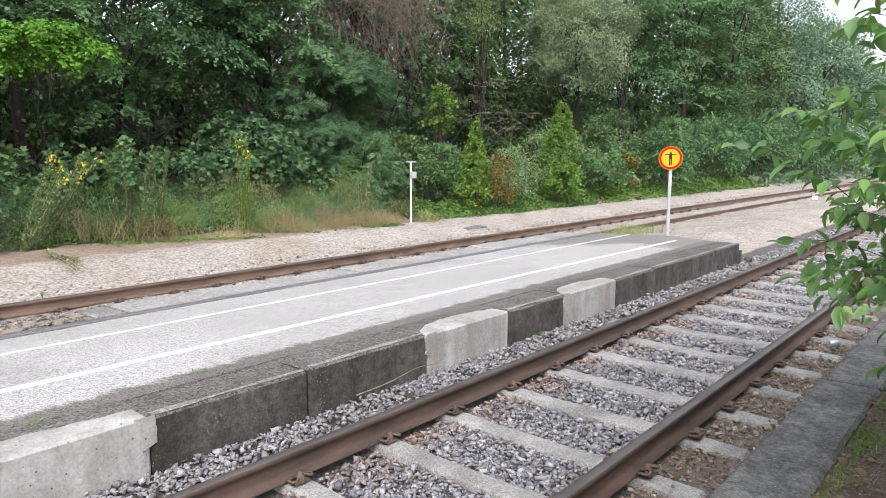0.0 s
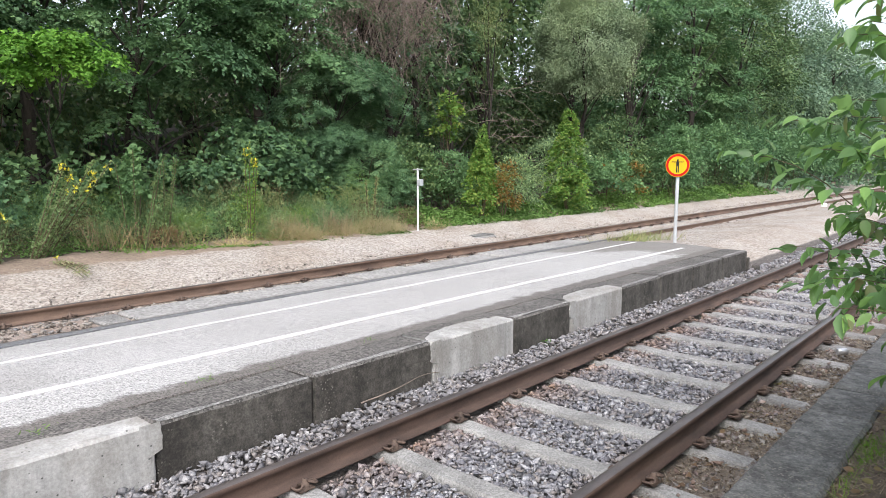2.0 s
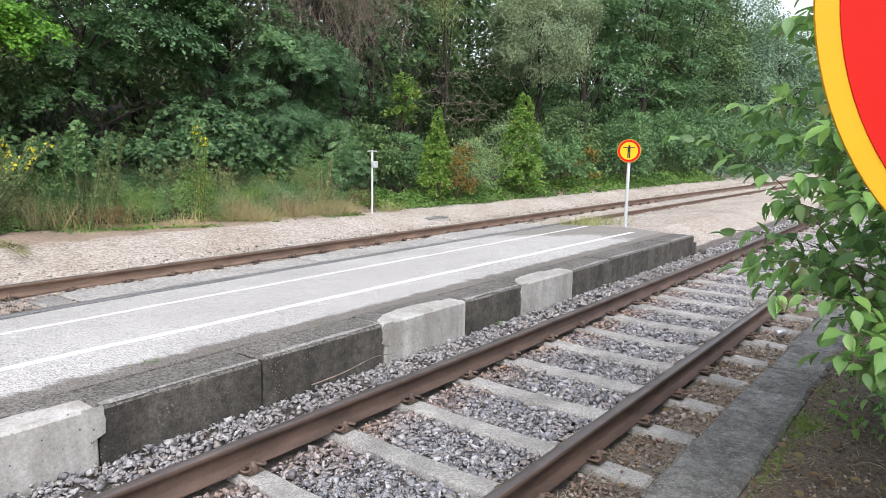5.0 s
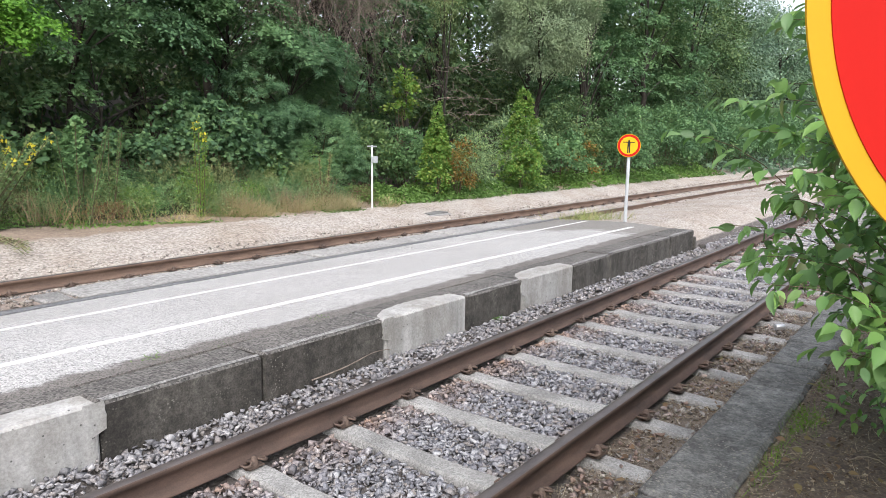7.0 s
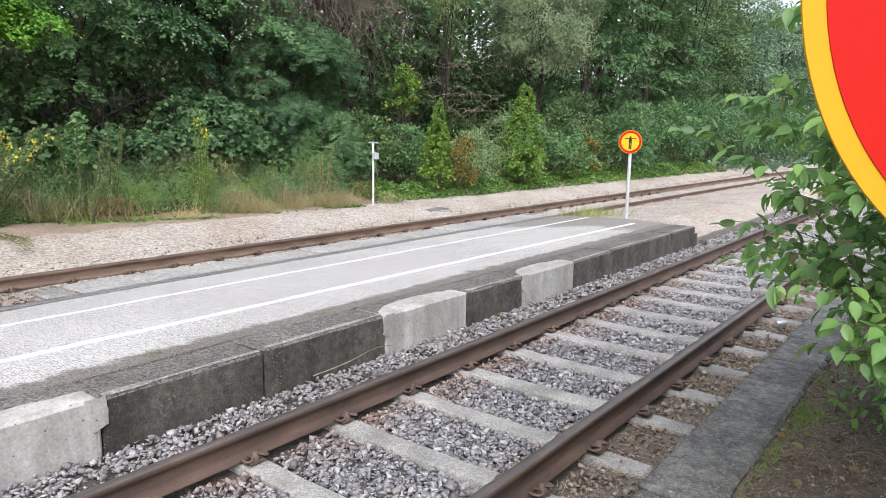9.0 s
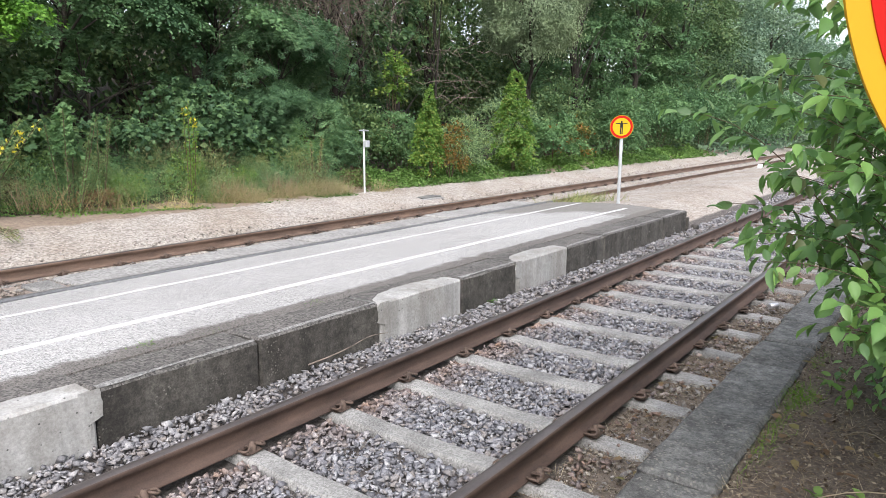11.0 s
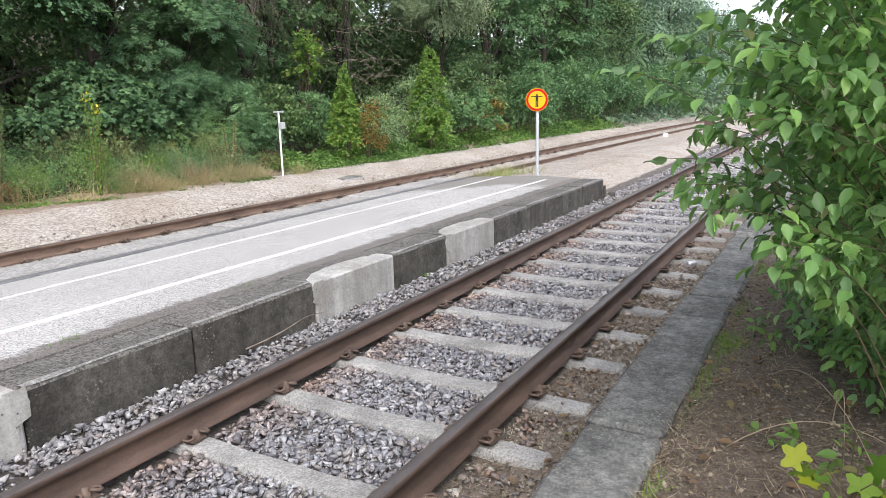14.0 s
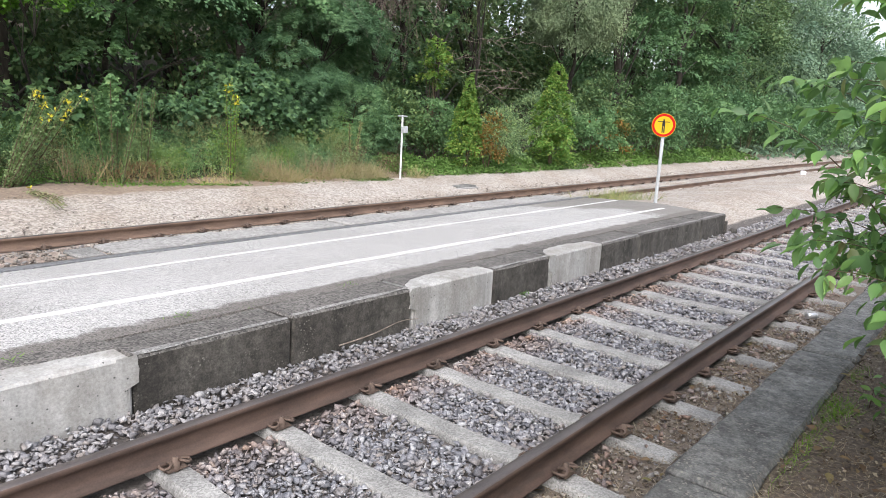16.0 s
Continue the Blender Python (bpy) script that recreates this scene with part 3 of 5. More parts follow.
def build_platform():
    bm = bmesh.new()
    xs = [-5.605, -5.1, -4.6, -4.05, -3.5, -3.2, -2.9, -2.65, -2.402]
    rows = []
    for x in xs:
        ys = [BACK_Y + (end_y(x) - BACK_Y) * k / 40 for k in range(41)]
        rows.append([bm.verts.new((x, y, surf_z(x) + 0.006 * noise.noise(Vector((x * 2, y * 1.5, 0))))) for y in ys])
    low = [[bm.verts.new((x, y, -0.4)) for y in (BACK_Y, end_y(x))] for x in xs]
    for i in range(len(xs) - 1):
        for k in range(40):
            bm.faces.new((rows[i][k], rows[i + 1][k], rows[i + 1][k + 1], rows[i][k + 1]))
        bm.faces.new((rows[i][0], low[i][0], low[i + 1][0], rows[i + 1][0]))
        bm.faces.new((rows[i][-1], rows[i + 1][-1], low[i + 1][1], low[i][1]))
    bm.faces.new([*rows[0], low[0][1], low[0][0]])
    bm.faces.new([*rows[-1], low[-1][1], low[-1][0]][::-1])
    bmesh.ops.recalc_face_normals(bm, faces=bm.faces[:])
    plat = part("platform", bm, M_ASPHALT)
    tagged(plat, "low railway platform of worn light grey asphalt", "platform", kind="structure")
    for a, b, w in (((-4.56, BACK_Y), (-4.49, 13.15), 0.072), ((-3.32, BACK_Y), (-3.04, 12.0), 0.085)):
        bm = bmesh.new()
        n = 90
        rows = []
        for k in range(n + 1):
            t = k / n
            x, y = a[0] + (b[0] - a[0]) * t, a[1] + (b[1] - a[1]) * t
            l, r = (w / 2 + 0.008 * noise.noise(Vector((y * 4, 7 * w * q, a[0]))) for q in (1, 9))
            lift = 0.006 * noise.noise(Vector((x * 2, y * 1.5, 0))) + 0.006
            rows.append([bm.verts.new(p) for p in ((x - l, y, surf_z(x - l) + lift - 0.012), (x - l, y, surf_z(x - l) + lift), (x + r, y, surf_z(x + r) + lift), (x + r, y, surf_z(x + r) + lift - 0.012))])
        for p, q in zip(rows, rows[1:]):
            for c in range(3):
                bm.faces.new((p[c], p[c + 1], q[c + 1], q[c]))
        bmesh.ops.recalc_face_normals(bm, faces=bm.faces[:])
        part("painted_line", bm, M_PAINT, plat, "worn white painted line")
    # tar band along the flush rail
    bm = bmesh.new()
    rows = []
    for i in range(121):
        y = BACK_Y + (13.9 - BACK_Y) * i / 120
        edge = -5.47 + 0.02 * noise.noise(Vector((y * 1.7, 0, 4))) + 0.10 * max(0.0, min(1.0, (3.6 - y) / 2.0))
        rows.append([bm.verts.new(p) for p in ((-5.612, y, 0.014), (edge, y, surf_z(edge) + 0.012), (edge, y, surf_z(edge) - 0.02))])
    for p, q in zip(rows, rows[1:]):
        bm.faces.new((p[0], p[1], q[1], q[0]))
        bm.faces.new((p[1], p[2], q[2], q[1]))
    bmesh.ops.recalc_face_normals(bm, faces=bm.faces[:])
    part("tar_band", bm, M_STRIP, plat, "dark tar band along the rail")
    # pale crossing panels inside the far track
    y, k = 3.52, 1
    while y < 13.4:
        w = (0.36, 1.55, 1.9, 1.2, 1.75)[k % 5]
        bm = rough_box(-6.34 + 0.05 * math.sin(k * 5), -5.765, y, min(y + w, 13.6), -0.2, -0.004 - 0.012 * (k % 3), 0.15, 0.016, k, 0.02)
        part("crossing_panel", bm, M_FAR_COPING, plat, "pale concrete crossing panel")
        y += w + 0.015
        k += 1
    bm = rough_box(-6.30, -5.86, 3.14, 3.47, -0.2, -0.02, 0.12, 0.03, 31, 0.02)
    part("broken_panel", bm, M_RIM, plat, "broken beige end of a crossing panel")
    # edge blocks along the near track
    joints = [BACK_Y, -3.4, -0.7, 1.83, 2.98, 4.24, 5.42, 6.47, 7.68, 8.78, 9.91, 11.1, END_Y]
    fresh = {2, 5, 7}
    for k, (y0, y1) in enumerate(zip(joints, joints[1:])):
        light = k in fresh
        x_out = EDGE_X + (0.004 if light else 0.0)
        top = PLAT_Z + (0.0 if light else -0.004 + 0.006 * math.sin(k * 3.7))
        bm = rough_box(-2.40, x_out, y0 + 0.006, y1 - 0.006, -0.45, top, 0.07, 0.004 if light else 0.011, k, 0.016)
        if light:
            part("edge_block", bm, [M_PATCH], plat, "repaired edge block of new pale concrete")
        else:
            for f in bm.faces:
                f.material_index = 1 if f.normal.z > 0.7 else 0
            part("edge_block", bm, [M_COPING, M_COPING_TOP], plat, "blackened old concrete edge block")
            # pale worn rim along the edge
            bm = bmesh.new()
            n = 30
            rows = []
            for i in range(n + 1):
                yy = y0 + 0.02 + (y1 - y0 - 0.04) * i / n
                wv = 0.028 + 0.042 * max(-0.35, noise.noise(Vector((yy * 2.3, k, 0)))) + 0.012 * noise.noise(Vector((yy * 14, k, 5)))
                xo = -2.055 - 0.02 * noise.noise(Vector((yy * 1.5, 2, k)))
                rows.append([bm.verts.new(p) for p in ((xo - wv, yy, top + 0.004), (xo, yy, top + 0.012), (xo + wv * 0.7, yy, top + 0.004))])
            for p, q in zip(rows, rows[1:]):
                bm.faces.new((p[0], p[1], q[1], q[0]))
                bm.faces.new((p[1], p[2], q[2], q[1]))
            bmesh.ops.recalc_face_normals(bm, faces=bm.faces[:])
            part("worn_rim", bm, M_RIM, plat, "pale worn mortar rim")
        if light:
            # the old coping left behind the repair, with a ragged border
            bm = bmesh.new()
            n = 40
            rows = []
            for i in range(n + 1):
                t = i / n
                yy = y0 + (y1 - y0) * t
                cut = -2.19 - 0.10 * math.sin(t * 3.1) + 0.035 * noise.noise(Vector((yy * 9, k, 0))) + 0.015 * noise.noise(Vector((yy * 30, k, 0)))
                if t < 0.12:
                    cut += (0.12 - t) * 0.9
                rows.append([bm.verts.new(p) for p in ((-2.399, yy, PLAT_Z + 0.004), (cut, yy, PLAT_Z + 0.006), (cut + 0.01, yy, PLAT_Z - 0.01))])
            for p, q in zip(rows, rows[1:]):
                bm.faces.new((p[0], p[1], q[1], q[0]))
                bm.faces.new((p[1], p[2], q[2], q[1]))
            bmesh.ops.recalc_face_normals(bm, faces=bm.faces[:])
            part("old_coping", bm, M_COPING_TOP, plat, "ragged dark remnant of old coping")
            # the repair's plaster laps over the neighbouring old block
            bm = bmesh.new()
            n = 22
            rows = []
            at_y, sgn = (y1, -1) if k == 2 else (y0, 1)
            for i in range(n + 1):
                zz = PLAT_Z + 0.005 - 0.62 * i / n
                over = (0.03 if i < n * 0.28 else -0.045) + 0.022 * noise.noise(Vector((zz * 22, k, 1)))
                rows.append([bm.verts.new(p) for p in ((-2.05, at_y - sgn * over, zz), (EDGE_X + 0.013, at_y - sgn * over, zz), (EDGE_X + 0.010, at_y + sgn * 0.10, zz))])
            for p, q in zip(rows, rows[1:]):
                bm.faces.new((p[0], p[1], q[1], q[0]))
                bm.faces.new((p[1], p[2], q[2], q[1]))
            bmesh.ops.recalc_face_normals(bm, faces=bm.faces[:])
            part("plaster_lap", bm, M_PATCH, plat)
    # end wall lip
    bm = rough_box(-2.03, -1.98, END_Y - 0.02, END_Y + 0.05, -0.4, PLAT_Z - 0.12, 0.2, 0.01, 77)
    part("end_lip", bm, M_COPING, plat)
    return plat


build_platform()


# ---- edge stones on the near side ----
def build_near_edge():
    e = thing("platform_edge", (0, 0, 0), "old dark grey stone edging of the near platform with moss", "platform edge", kind="structure")
    joints = [-3.0, -0.9, 1.0, 2.93, 4.80, 5.38, 6.05, 8.0, 9.9, 11.8, 13.7, 15.6, 17.5]
    for k, (y0, y1) in enumerate(zip(joints, joints[1:])):
        dx = 0.012 * math.sin(k * 4.1)
        bm = rough_box(0.735 + dx, 1.095 + dx * 0.5, y0 + 0.011, y1 - 0.011, -0.12, 0.187 + 0.006 * math.sin(k * 2.9), 0.10, 0.011, k + 40, 0.022)
        part("edge_stone", bm, M_SLAB, e)


build_near_edge()


# ---- tracks ----
def rail_profile():
    half = [(0.0, 0.0), (0.024, -0.001), (0.033, -0.006), (0.036, -0.014), (0.035, -0.036), (0.010, -0.050), (0.008, -0.075), (0.008, -0.118), (0.020, -0.134), (0.066, -0.146), (0.066, -0.158)]
    return [(-x, z) for x, z in reversed(half)] + half[1:]


def rail_mesh(name, x0, ys, bend, mat=M_RAIL):
    prof = rail_profile()
    n = len(prof)
    v = np.array([(x0 + bend(y) + px, y, pz) for y in ys for px, pz in prof])
    q = [(i * n + j, i * n + j + 1, (i + 1) * n + j + 1, (i + 1) * n + j) for i in range(len(ys) - 1) for j in range(n - 1)]
    me = mesh_arrays(name, v, np.array(q), mat)
    me.materials.append(M_RAIL_TOP)
    shiny = set(range(n // 2 - 2, n // 2 + 2))
    me.polygons.foreach_set("material_index", np.array([1 if j in shiny else 0 for i in range(len(ys) - 1) for j in range(n - 1)], np.int32))
    me.update()
    return me


def sleeper_mesh(length, wide):
    bm = bmesh.new()
    box(bm, -length / 2, length / 2, -wide / 2, wide / 2, -0.2, 0, 0.018)
    for x in (-0.55, -0.3, 0.0, 0.3, 0.55):
        bmesh.ops.bisect_plane(bm, geom=bm.verts[:] + bm.edges[:] + bm.faces[:], plane_co=(x, 0, 0), plane_no=(1, 0, 0))
    for v in bm.verts:
        if v.co.z > -0.1:
            v.co.y *= 0.62
        if abs(v.co.x) < 0.35 and v.co.z > -0.1:
            v.co.z -= 0.012
        if abs(v.co.x) > length / 2 - 0.06 and v.co.z > -0.1:
            v.co.z -= 0.02
        v.co += noise.noise_vector(v.co * 8) * 0.006
    me = bpy.data.meshes.new("sleeper")
    bm.to_mesh(me)
    bm.free()
    me.materials.append(M_SLEEPER)
    return me


def clip_mesh():
    """A bent spring clamp of two loops, with its bolt, washer and guide plate; x points away from the rail."""
    half = [(-0.042, 0.012, 0.024), (-0.036, 0.030, 0.028), (0.012, 0.034, 0.044), (0.044, 0.046, 0.046), (0.058, 0.072, 0.036), (0.044, 0.098, 0.030), (0.006, 0.106, 0.032), (-0.034, 0.094, 0.026), (-0.048, 0.080, 0.020)]
    path = [(x, -y, z) for x, y, z in reversed(half)] + half
    v, q = tube(np.array(path) * np.array([0.75, 0.75, 0.9]), np.full(len(path), 0.0085), 5)
    v2, q2 = tube([(0.008, 0, -0.01), (0.008, 0, 0.036), (0.008, 0, 0.037), (0.008, 0, 0.062), (0.008, 0, 0.064)], [0.026, 0.026, 0.017, 0.017, 0.003], 6)
    v3, q3 = tube([(0.0, -0.055, 0.002), (0.0, 0.055, 0.002)], [0.042, 0.042], 4)
    v3[:, 2] = np.clip(v3[:, 2], -0.01, 0.008)
    v, q = joined([(v, q), (v2, q2), (v3, q3)])
    return mesh_arrays("rail_clip", v, q, M_CLIP)


CLIP = clip_mesh()
SLEEPER = sleeper_mesh(2.40, 0.24)
SLEEPER_Y0, SLEEPER_STEP = 0.985, 0.712


def build_track(label, left, y_first, y_last, bend, clips_to, sunk, mat=M_RAIL):
    """Two rails at left and left + 1.507, on sleepers."""
    t = thing("railway_track", (0, 0, 0), label, "railway track")
    ys = np.unique(np.concatenate([np.arange(-12, 12, 4.0), np.arange(12, 160, 3.0), [160, 400]]))
    for x in (left, left + 1.507):
        child("rail", rail_mesh("rail", x, ys, bend, mat), t, "rusty steel rail with a worn head")
    mid = left + 1.507 / 2
    y, k = y_first, 0
    while y < y_last:
        s = child("sleeper", SLEEPER, t, "", pose(mid + bend(y) + 0.012 * math.sin(k * 7.7), y + 0.015 * math.sin(k * 3.3), -0.163 - sunk, 0, 0, 0.6 * math.sin(k * 1.9)))
        if y < clips_to:
            for x in (-1.507 / 2, 1.507 / 2):
                for side in (-1, 1):
                    child("rail_clip", CLIP, s, "", pose(x + side * 0.105, 0, 0.006 + sunk, 0, 0, 0 if side > 0 else 180))
        y += SLEEPER_STEP
        k += 1


build_track("rusty single track on concrete sleepers in grey ballast", -1.507 - 0.036 + 0.072, SLEEPER_Y0 - 9 * SLEEPER_STEP, 60, lambda y: 0.0, 26, 0.0)
build_track("rusty disused track sunk in pale gravel", -7.19, 0.4, 60, lambda y: 0.0004 * max(0.0, min(y, 400) - 18) ** 2, 24, 0.008, M_FAR_RAIL)


# ---- ballast and grit ----
def stone_forms(count, seed, corners=9):
    """Angular broken stones: flat facets round a few corners, one metre across."""
    r = np.random.default_rng(seed)
    out = []
    for _ in range(count):
        bm = bmesh.new()
        pts = r.uniform(-1, 1, (corners, 3))
        pts = pts / np.abs(pts).max(1)[:, None] * r.uniform(0.75, 1.0, (corners, 1))
        for c in pts * np.array([0.62, 0.46, 0.30 + 0.12 * r.random()]):
            bm.verts.new(c)
        bmesh.ops.convex_hull(bm, input=bm.verts[:])
        loose = [v for v in bm.verts if not v.link_faces]
        bmesh.ops.delete(bm, geom=loose, context="VERTS")
        bmesh.ops.triangulate(bm, faces=bm.faces[:])
        bm.verts.index_update()
        out.append((np.array([v.co[:] for v in bm.verts]), np.array([[v.index for v in f.verts] for f in bm.faces])))
        bm.free()
    return out


def lying_turns(n, tip=0.38):
    """Turns of stones that lie on their flat sides, tipped a little."""
    up = np.stack([rng.normal(0, tip, n), rng.normal(0, tip, n), np.ones(n)], 1)
    a = rng.uniform(0, 2 * np.pi, n)
    return frames_from(up, np.stack([np.cos(a), np.sin(a), rng.normal(0, tip, n)], 1))


def random_turns(n):
    q = rng.normal(0, 1, (n, 4))
    q /= np.linalg.norm(q, axis=1)[:, None]
    w, x, y, z = q.T
    return np.stack([np.stack([1 - 2 * (y * y + z * z), 2 * (x * y - z * w), 2 * (x * z + y * w)], -1),
                     np.stack([2 * (x * y + z * w), 1 - 2 * (x * x + z * z), 2 * (y * z - x * w)], -1),
                     np.stack([2 * (x * z - y * w), 2 * (y * z + x * w), 1 - 2 * (x * x + y * y)], -1)], 1)


STONES = stone_forms(16, 3, 7)
CRUMBS = stone_forms(10, 5, 5)


def scatter_stones(name, label, at, sizes, mat, forms=STONES):
    which = rng.integers(0, len(forms), len(at))
    pieces = []
    for k, form in enumerate(forms):
        m = which == k
        if m.any():
            pieces.append(spread(form, at[m], lying_turns(int(m.sum())), sizes[m]))
    v, f = joined(pieces)
    return tagged(child(name, mesh_arrays(name, v, f, mat)), label, "gravel", kind="stuff")


def over_sleeper(y):
    return np.abs((y - SLEEPER_Y0 + SLEEPER_STEP / 2) % SLEEPER_STEP - SLEEPER_STEP / 2) < 0.095


def build_ballast():
    ats, sizes = [], []
    for y0, y1, per, s0, s1 in ((-5.0, 0.2, 420, 0.05, 0.085), (0.2, 6.5, 2300, 0.021, 0.060), (6.5, 11, 1350, 0.026, 0.064), (11, 18, 800, 0.036, 0.072), (18, 42, 230, 0.055, 0.10)):
        n = int((y1 - y0) * 2.35 * per)
        x, y = rng.uniform(-2.0, 0.35, n), rng.uniform(y0, y1, n)
        level = np.interp(x, [-2.0, -1.75, -1.45, -0.7, 0.0, 0.35], [-0.10, -0.14, -0.195, -0.20, -0.20, -0.19])
        on = over_sleeper(y) & (x > -1.95)
        near_end = on & (np.abs(x + 0.72) > 1.0) & (rng.random(n) < 0.30)
        keep = (~on | near_end) & ~((np.abs(x - 0.036) < 0.09) | (np.abs(x + 1.471) < 0.09))
        keep &= ~((x > 0.1) & (rng.random(n) < 0.88))
        z = level + rng.normal(0, 0.012, n) - 0.012 + 0.02 * near_end
        ats.append(np.stack([x, y, z], 1)[keep])
        sizes.append((s0 + (s1 - s0) * 1.15 * rng.random(n) ** 1.9)[keep])
    scatter_stones("ballast", "grey and brown crushed stone track ballast", np.concatenate(ats), np.concatenate(sizes), M_BALLAST)


def build_grit():
    ats = []
    for x0, x1, y0, y1, n in ((-9.0, -7.25, 1.5, 16, 9000), (-8.8, -7.25, 16, 26, 2500), (-5.5, -1.8, 12.35, 20, 4500), (-5.6, -1.8, 20, 28, 1600), (-7.0, -5.75, 2, 18, 1600)):
        x, y = rng.uniform(x0, x1, n), rng.uniform(y0, y1, n)
        ats.append(np.stack([x, y, ground_z(x, y) + 0.004], 1))
    at = np.concatenate(ats)
    scatter_stones("grit", "pale beige gravel between and beside the tracks", at, 0.009 + 0.017 * rng.random(len(at)) ** 3, M_GRIT, CRUMBS)
    n = 1200
    x, y = rng.normal(-7.45, 0.08, n), rng.uniform(1.5, 40, n)
    scatter_stones("ballast_shoulder", "grey stones along the disused rail", np.stack([x, y, ground_z(x, y) + 0.01], 1), rng.uniform(0.02, 0.05, n), M_GRIT)


def build_far_rubble():
    n = 1500
    x, y = rng.uniform(-7.05, -5.75, n), 4.1 - 3.6 * rng.random(n) ** 0.8
    scatter_stones("rubble_patch", "brown rubble between the disused rails", np.stack([x, y, ground_z(x, y) + 0.008], 1), 0.015 + 0.06 * rng.random(n) ** 2.5, M_RUBBLE)
    n = 1300
    x, y = rng.normal(-6.98, 0.07, n), rng.uniform(1.5, 16, n)
    scatter_stones("rail_rubble", "brown rubble along the disused rail's foot", np.stack([x, y, ground_z(x, y) + 0.012], 1), 0.02 + 0.05 * rng.random(n) ** 2, M_RUBBLE)


build_ballast()
build_grit()
build_far_rubble()


# ---- signs and posts ----
def disc(bm, centre, r, thick, n=96):
    """A disc that faces -y, its front at centre."""
    rows = []
    for y in (0, thick):
        rows.append([bm.verts.new((centre[0] + r * math.cos(a), centre[1] + y, centre[2] + r * math.sin(a))) for a in (2 * math.pi * i / n for i in range(n))])
    bm.faces.new(rows[0])
    bm.faces.new(rows[1][::-1])
    for i in range(n):
        bm.faces.new((rows[0][i], rows[0][(i + 1) % n], rows[1][(i + 1) % n], rows[1][i]))
    bmesh.ops.recalc_face_normals(bm, faces=bm.faces[:])


def build_sign(at, centre_z, r, ring, inner, turn, label, pole_r=0.03):
    """A round sign on a post: at is the post's foot, ring and inner are shares of the radius."""
    e = thing("warning_sign", at, label, "sign", "round signs on posts")
    e.rotation_euler = (0, 0, radians(turn))
    h = centre_z - at[2]
    v, q = tube([(0, 0, -0.15), (0, 0, h * 0.5), (0, 0, h + r * 0.8), (0, 0, h + r * 0.8 + 0.004)], [pole_r, pole_r, pole_r, 0.004], 16)
    child("post", mesh_arrays("post", v, q, M_STEEL, True), e, "galvanised steel tube post")
    front = -pole_r - 0.024
    bm = bmesh.new()
    disc(bm, (0, front, h), r, 0.0025)
    face = part("sign_face", bm, M_YELLOW, e, "round sign face with yellow rim")
    bm = bmesh.new()
    disc(bm, (0, front - 0.001, h), r * ring, 0.002)
    part("red_ring", bm, M_RED, face, "broad red ring")
    bm = bmesh.new()
    disc(bm, (0, front - 0.002, h), r * inner, 0.002)
    part("yellow_field", bm, M_LEMON, face, "yellow field")
    bm = bmesh.new()
    box(bm, -0.50 * r, 0.50 * r, front - 0.004, front - 0.002, h + 0.25 * r, h + 0.32 * r)
    part("black_bar", bm, M_BLACK, face, "black bar")
    for x0, x1, z0, z1 in ((-0.12, 0.12, -0.08, 0.25), (-0.12, -0.02, -0.62, -0.08), (0.02, 0.12, -0.62, -0.08), (-0.07, 0.07, 0.32, 0.50)):
        bm = bmesh.new()
        box(bm, x0 * r, x1 * r, front - 0.004, front - 0.002, h + z0 * r, h + z1 * r)
        part("black_bar", bm, M_BLACK, face, "black bar")
    for z in (-0.45 * r, 0.45 * r):
        bm = bmesh.new()
        box(bm, -0.05, 0.05, -pole_r - 0.012, pole_r + 0.008, h + z - 0.015, h + z + 0.015, 0.004)
        part("clamp", bm, M_STEEL, e)
    return e


build_sign((-3.65, 13.12, 0.20), 1.672, 0.225, 0.95, 0.76, 14, "round yellow sign with red ring on a grey post in gravel", 0.033)
build_sign((1.856, 0.735, 0.16), 1.865, 0.225, 0.93, 0.66, 37, "round red and yellow sign on a post beside the bush", 0.03)


def build_white_post():
    e = thing("marker_post", (-8.585, 11.04, 0.2), "thin white metal post with a small box and crossbar in gravel", "post")
    v, q = tube([(0, 0, -0.2), (0, 0, 0.7), (0, 0, 1.38), (0, 0, 1.383)], [0.020, 0.020, 0.020, 0.005], 10)
    child("pole", mesh_arrays("pole", v, q, M_WHITE, True), e)
    bm = bmesh.new()
    box(bm, 0.02, 0.13, -0.06, 0.05, 1.01, 1.15, 0.010)
    part("junction_box", bm, M_STEEL, e, "small pale grey box")
    bm = bmesh.new()
    box(bm, -0.13, 0.13, -0.02, 0.02, 1.345, 1.375, 0.004)
    part("crossbar", bm, M_STEEL, e)


build_white_post()


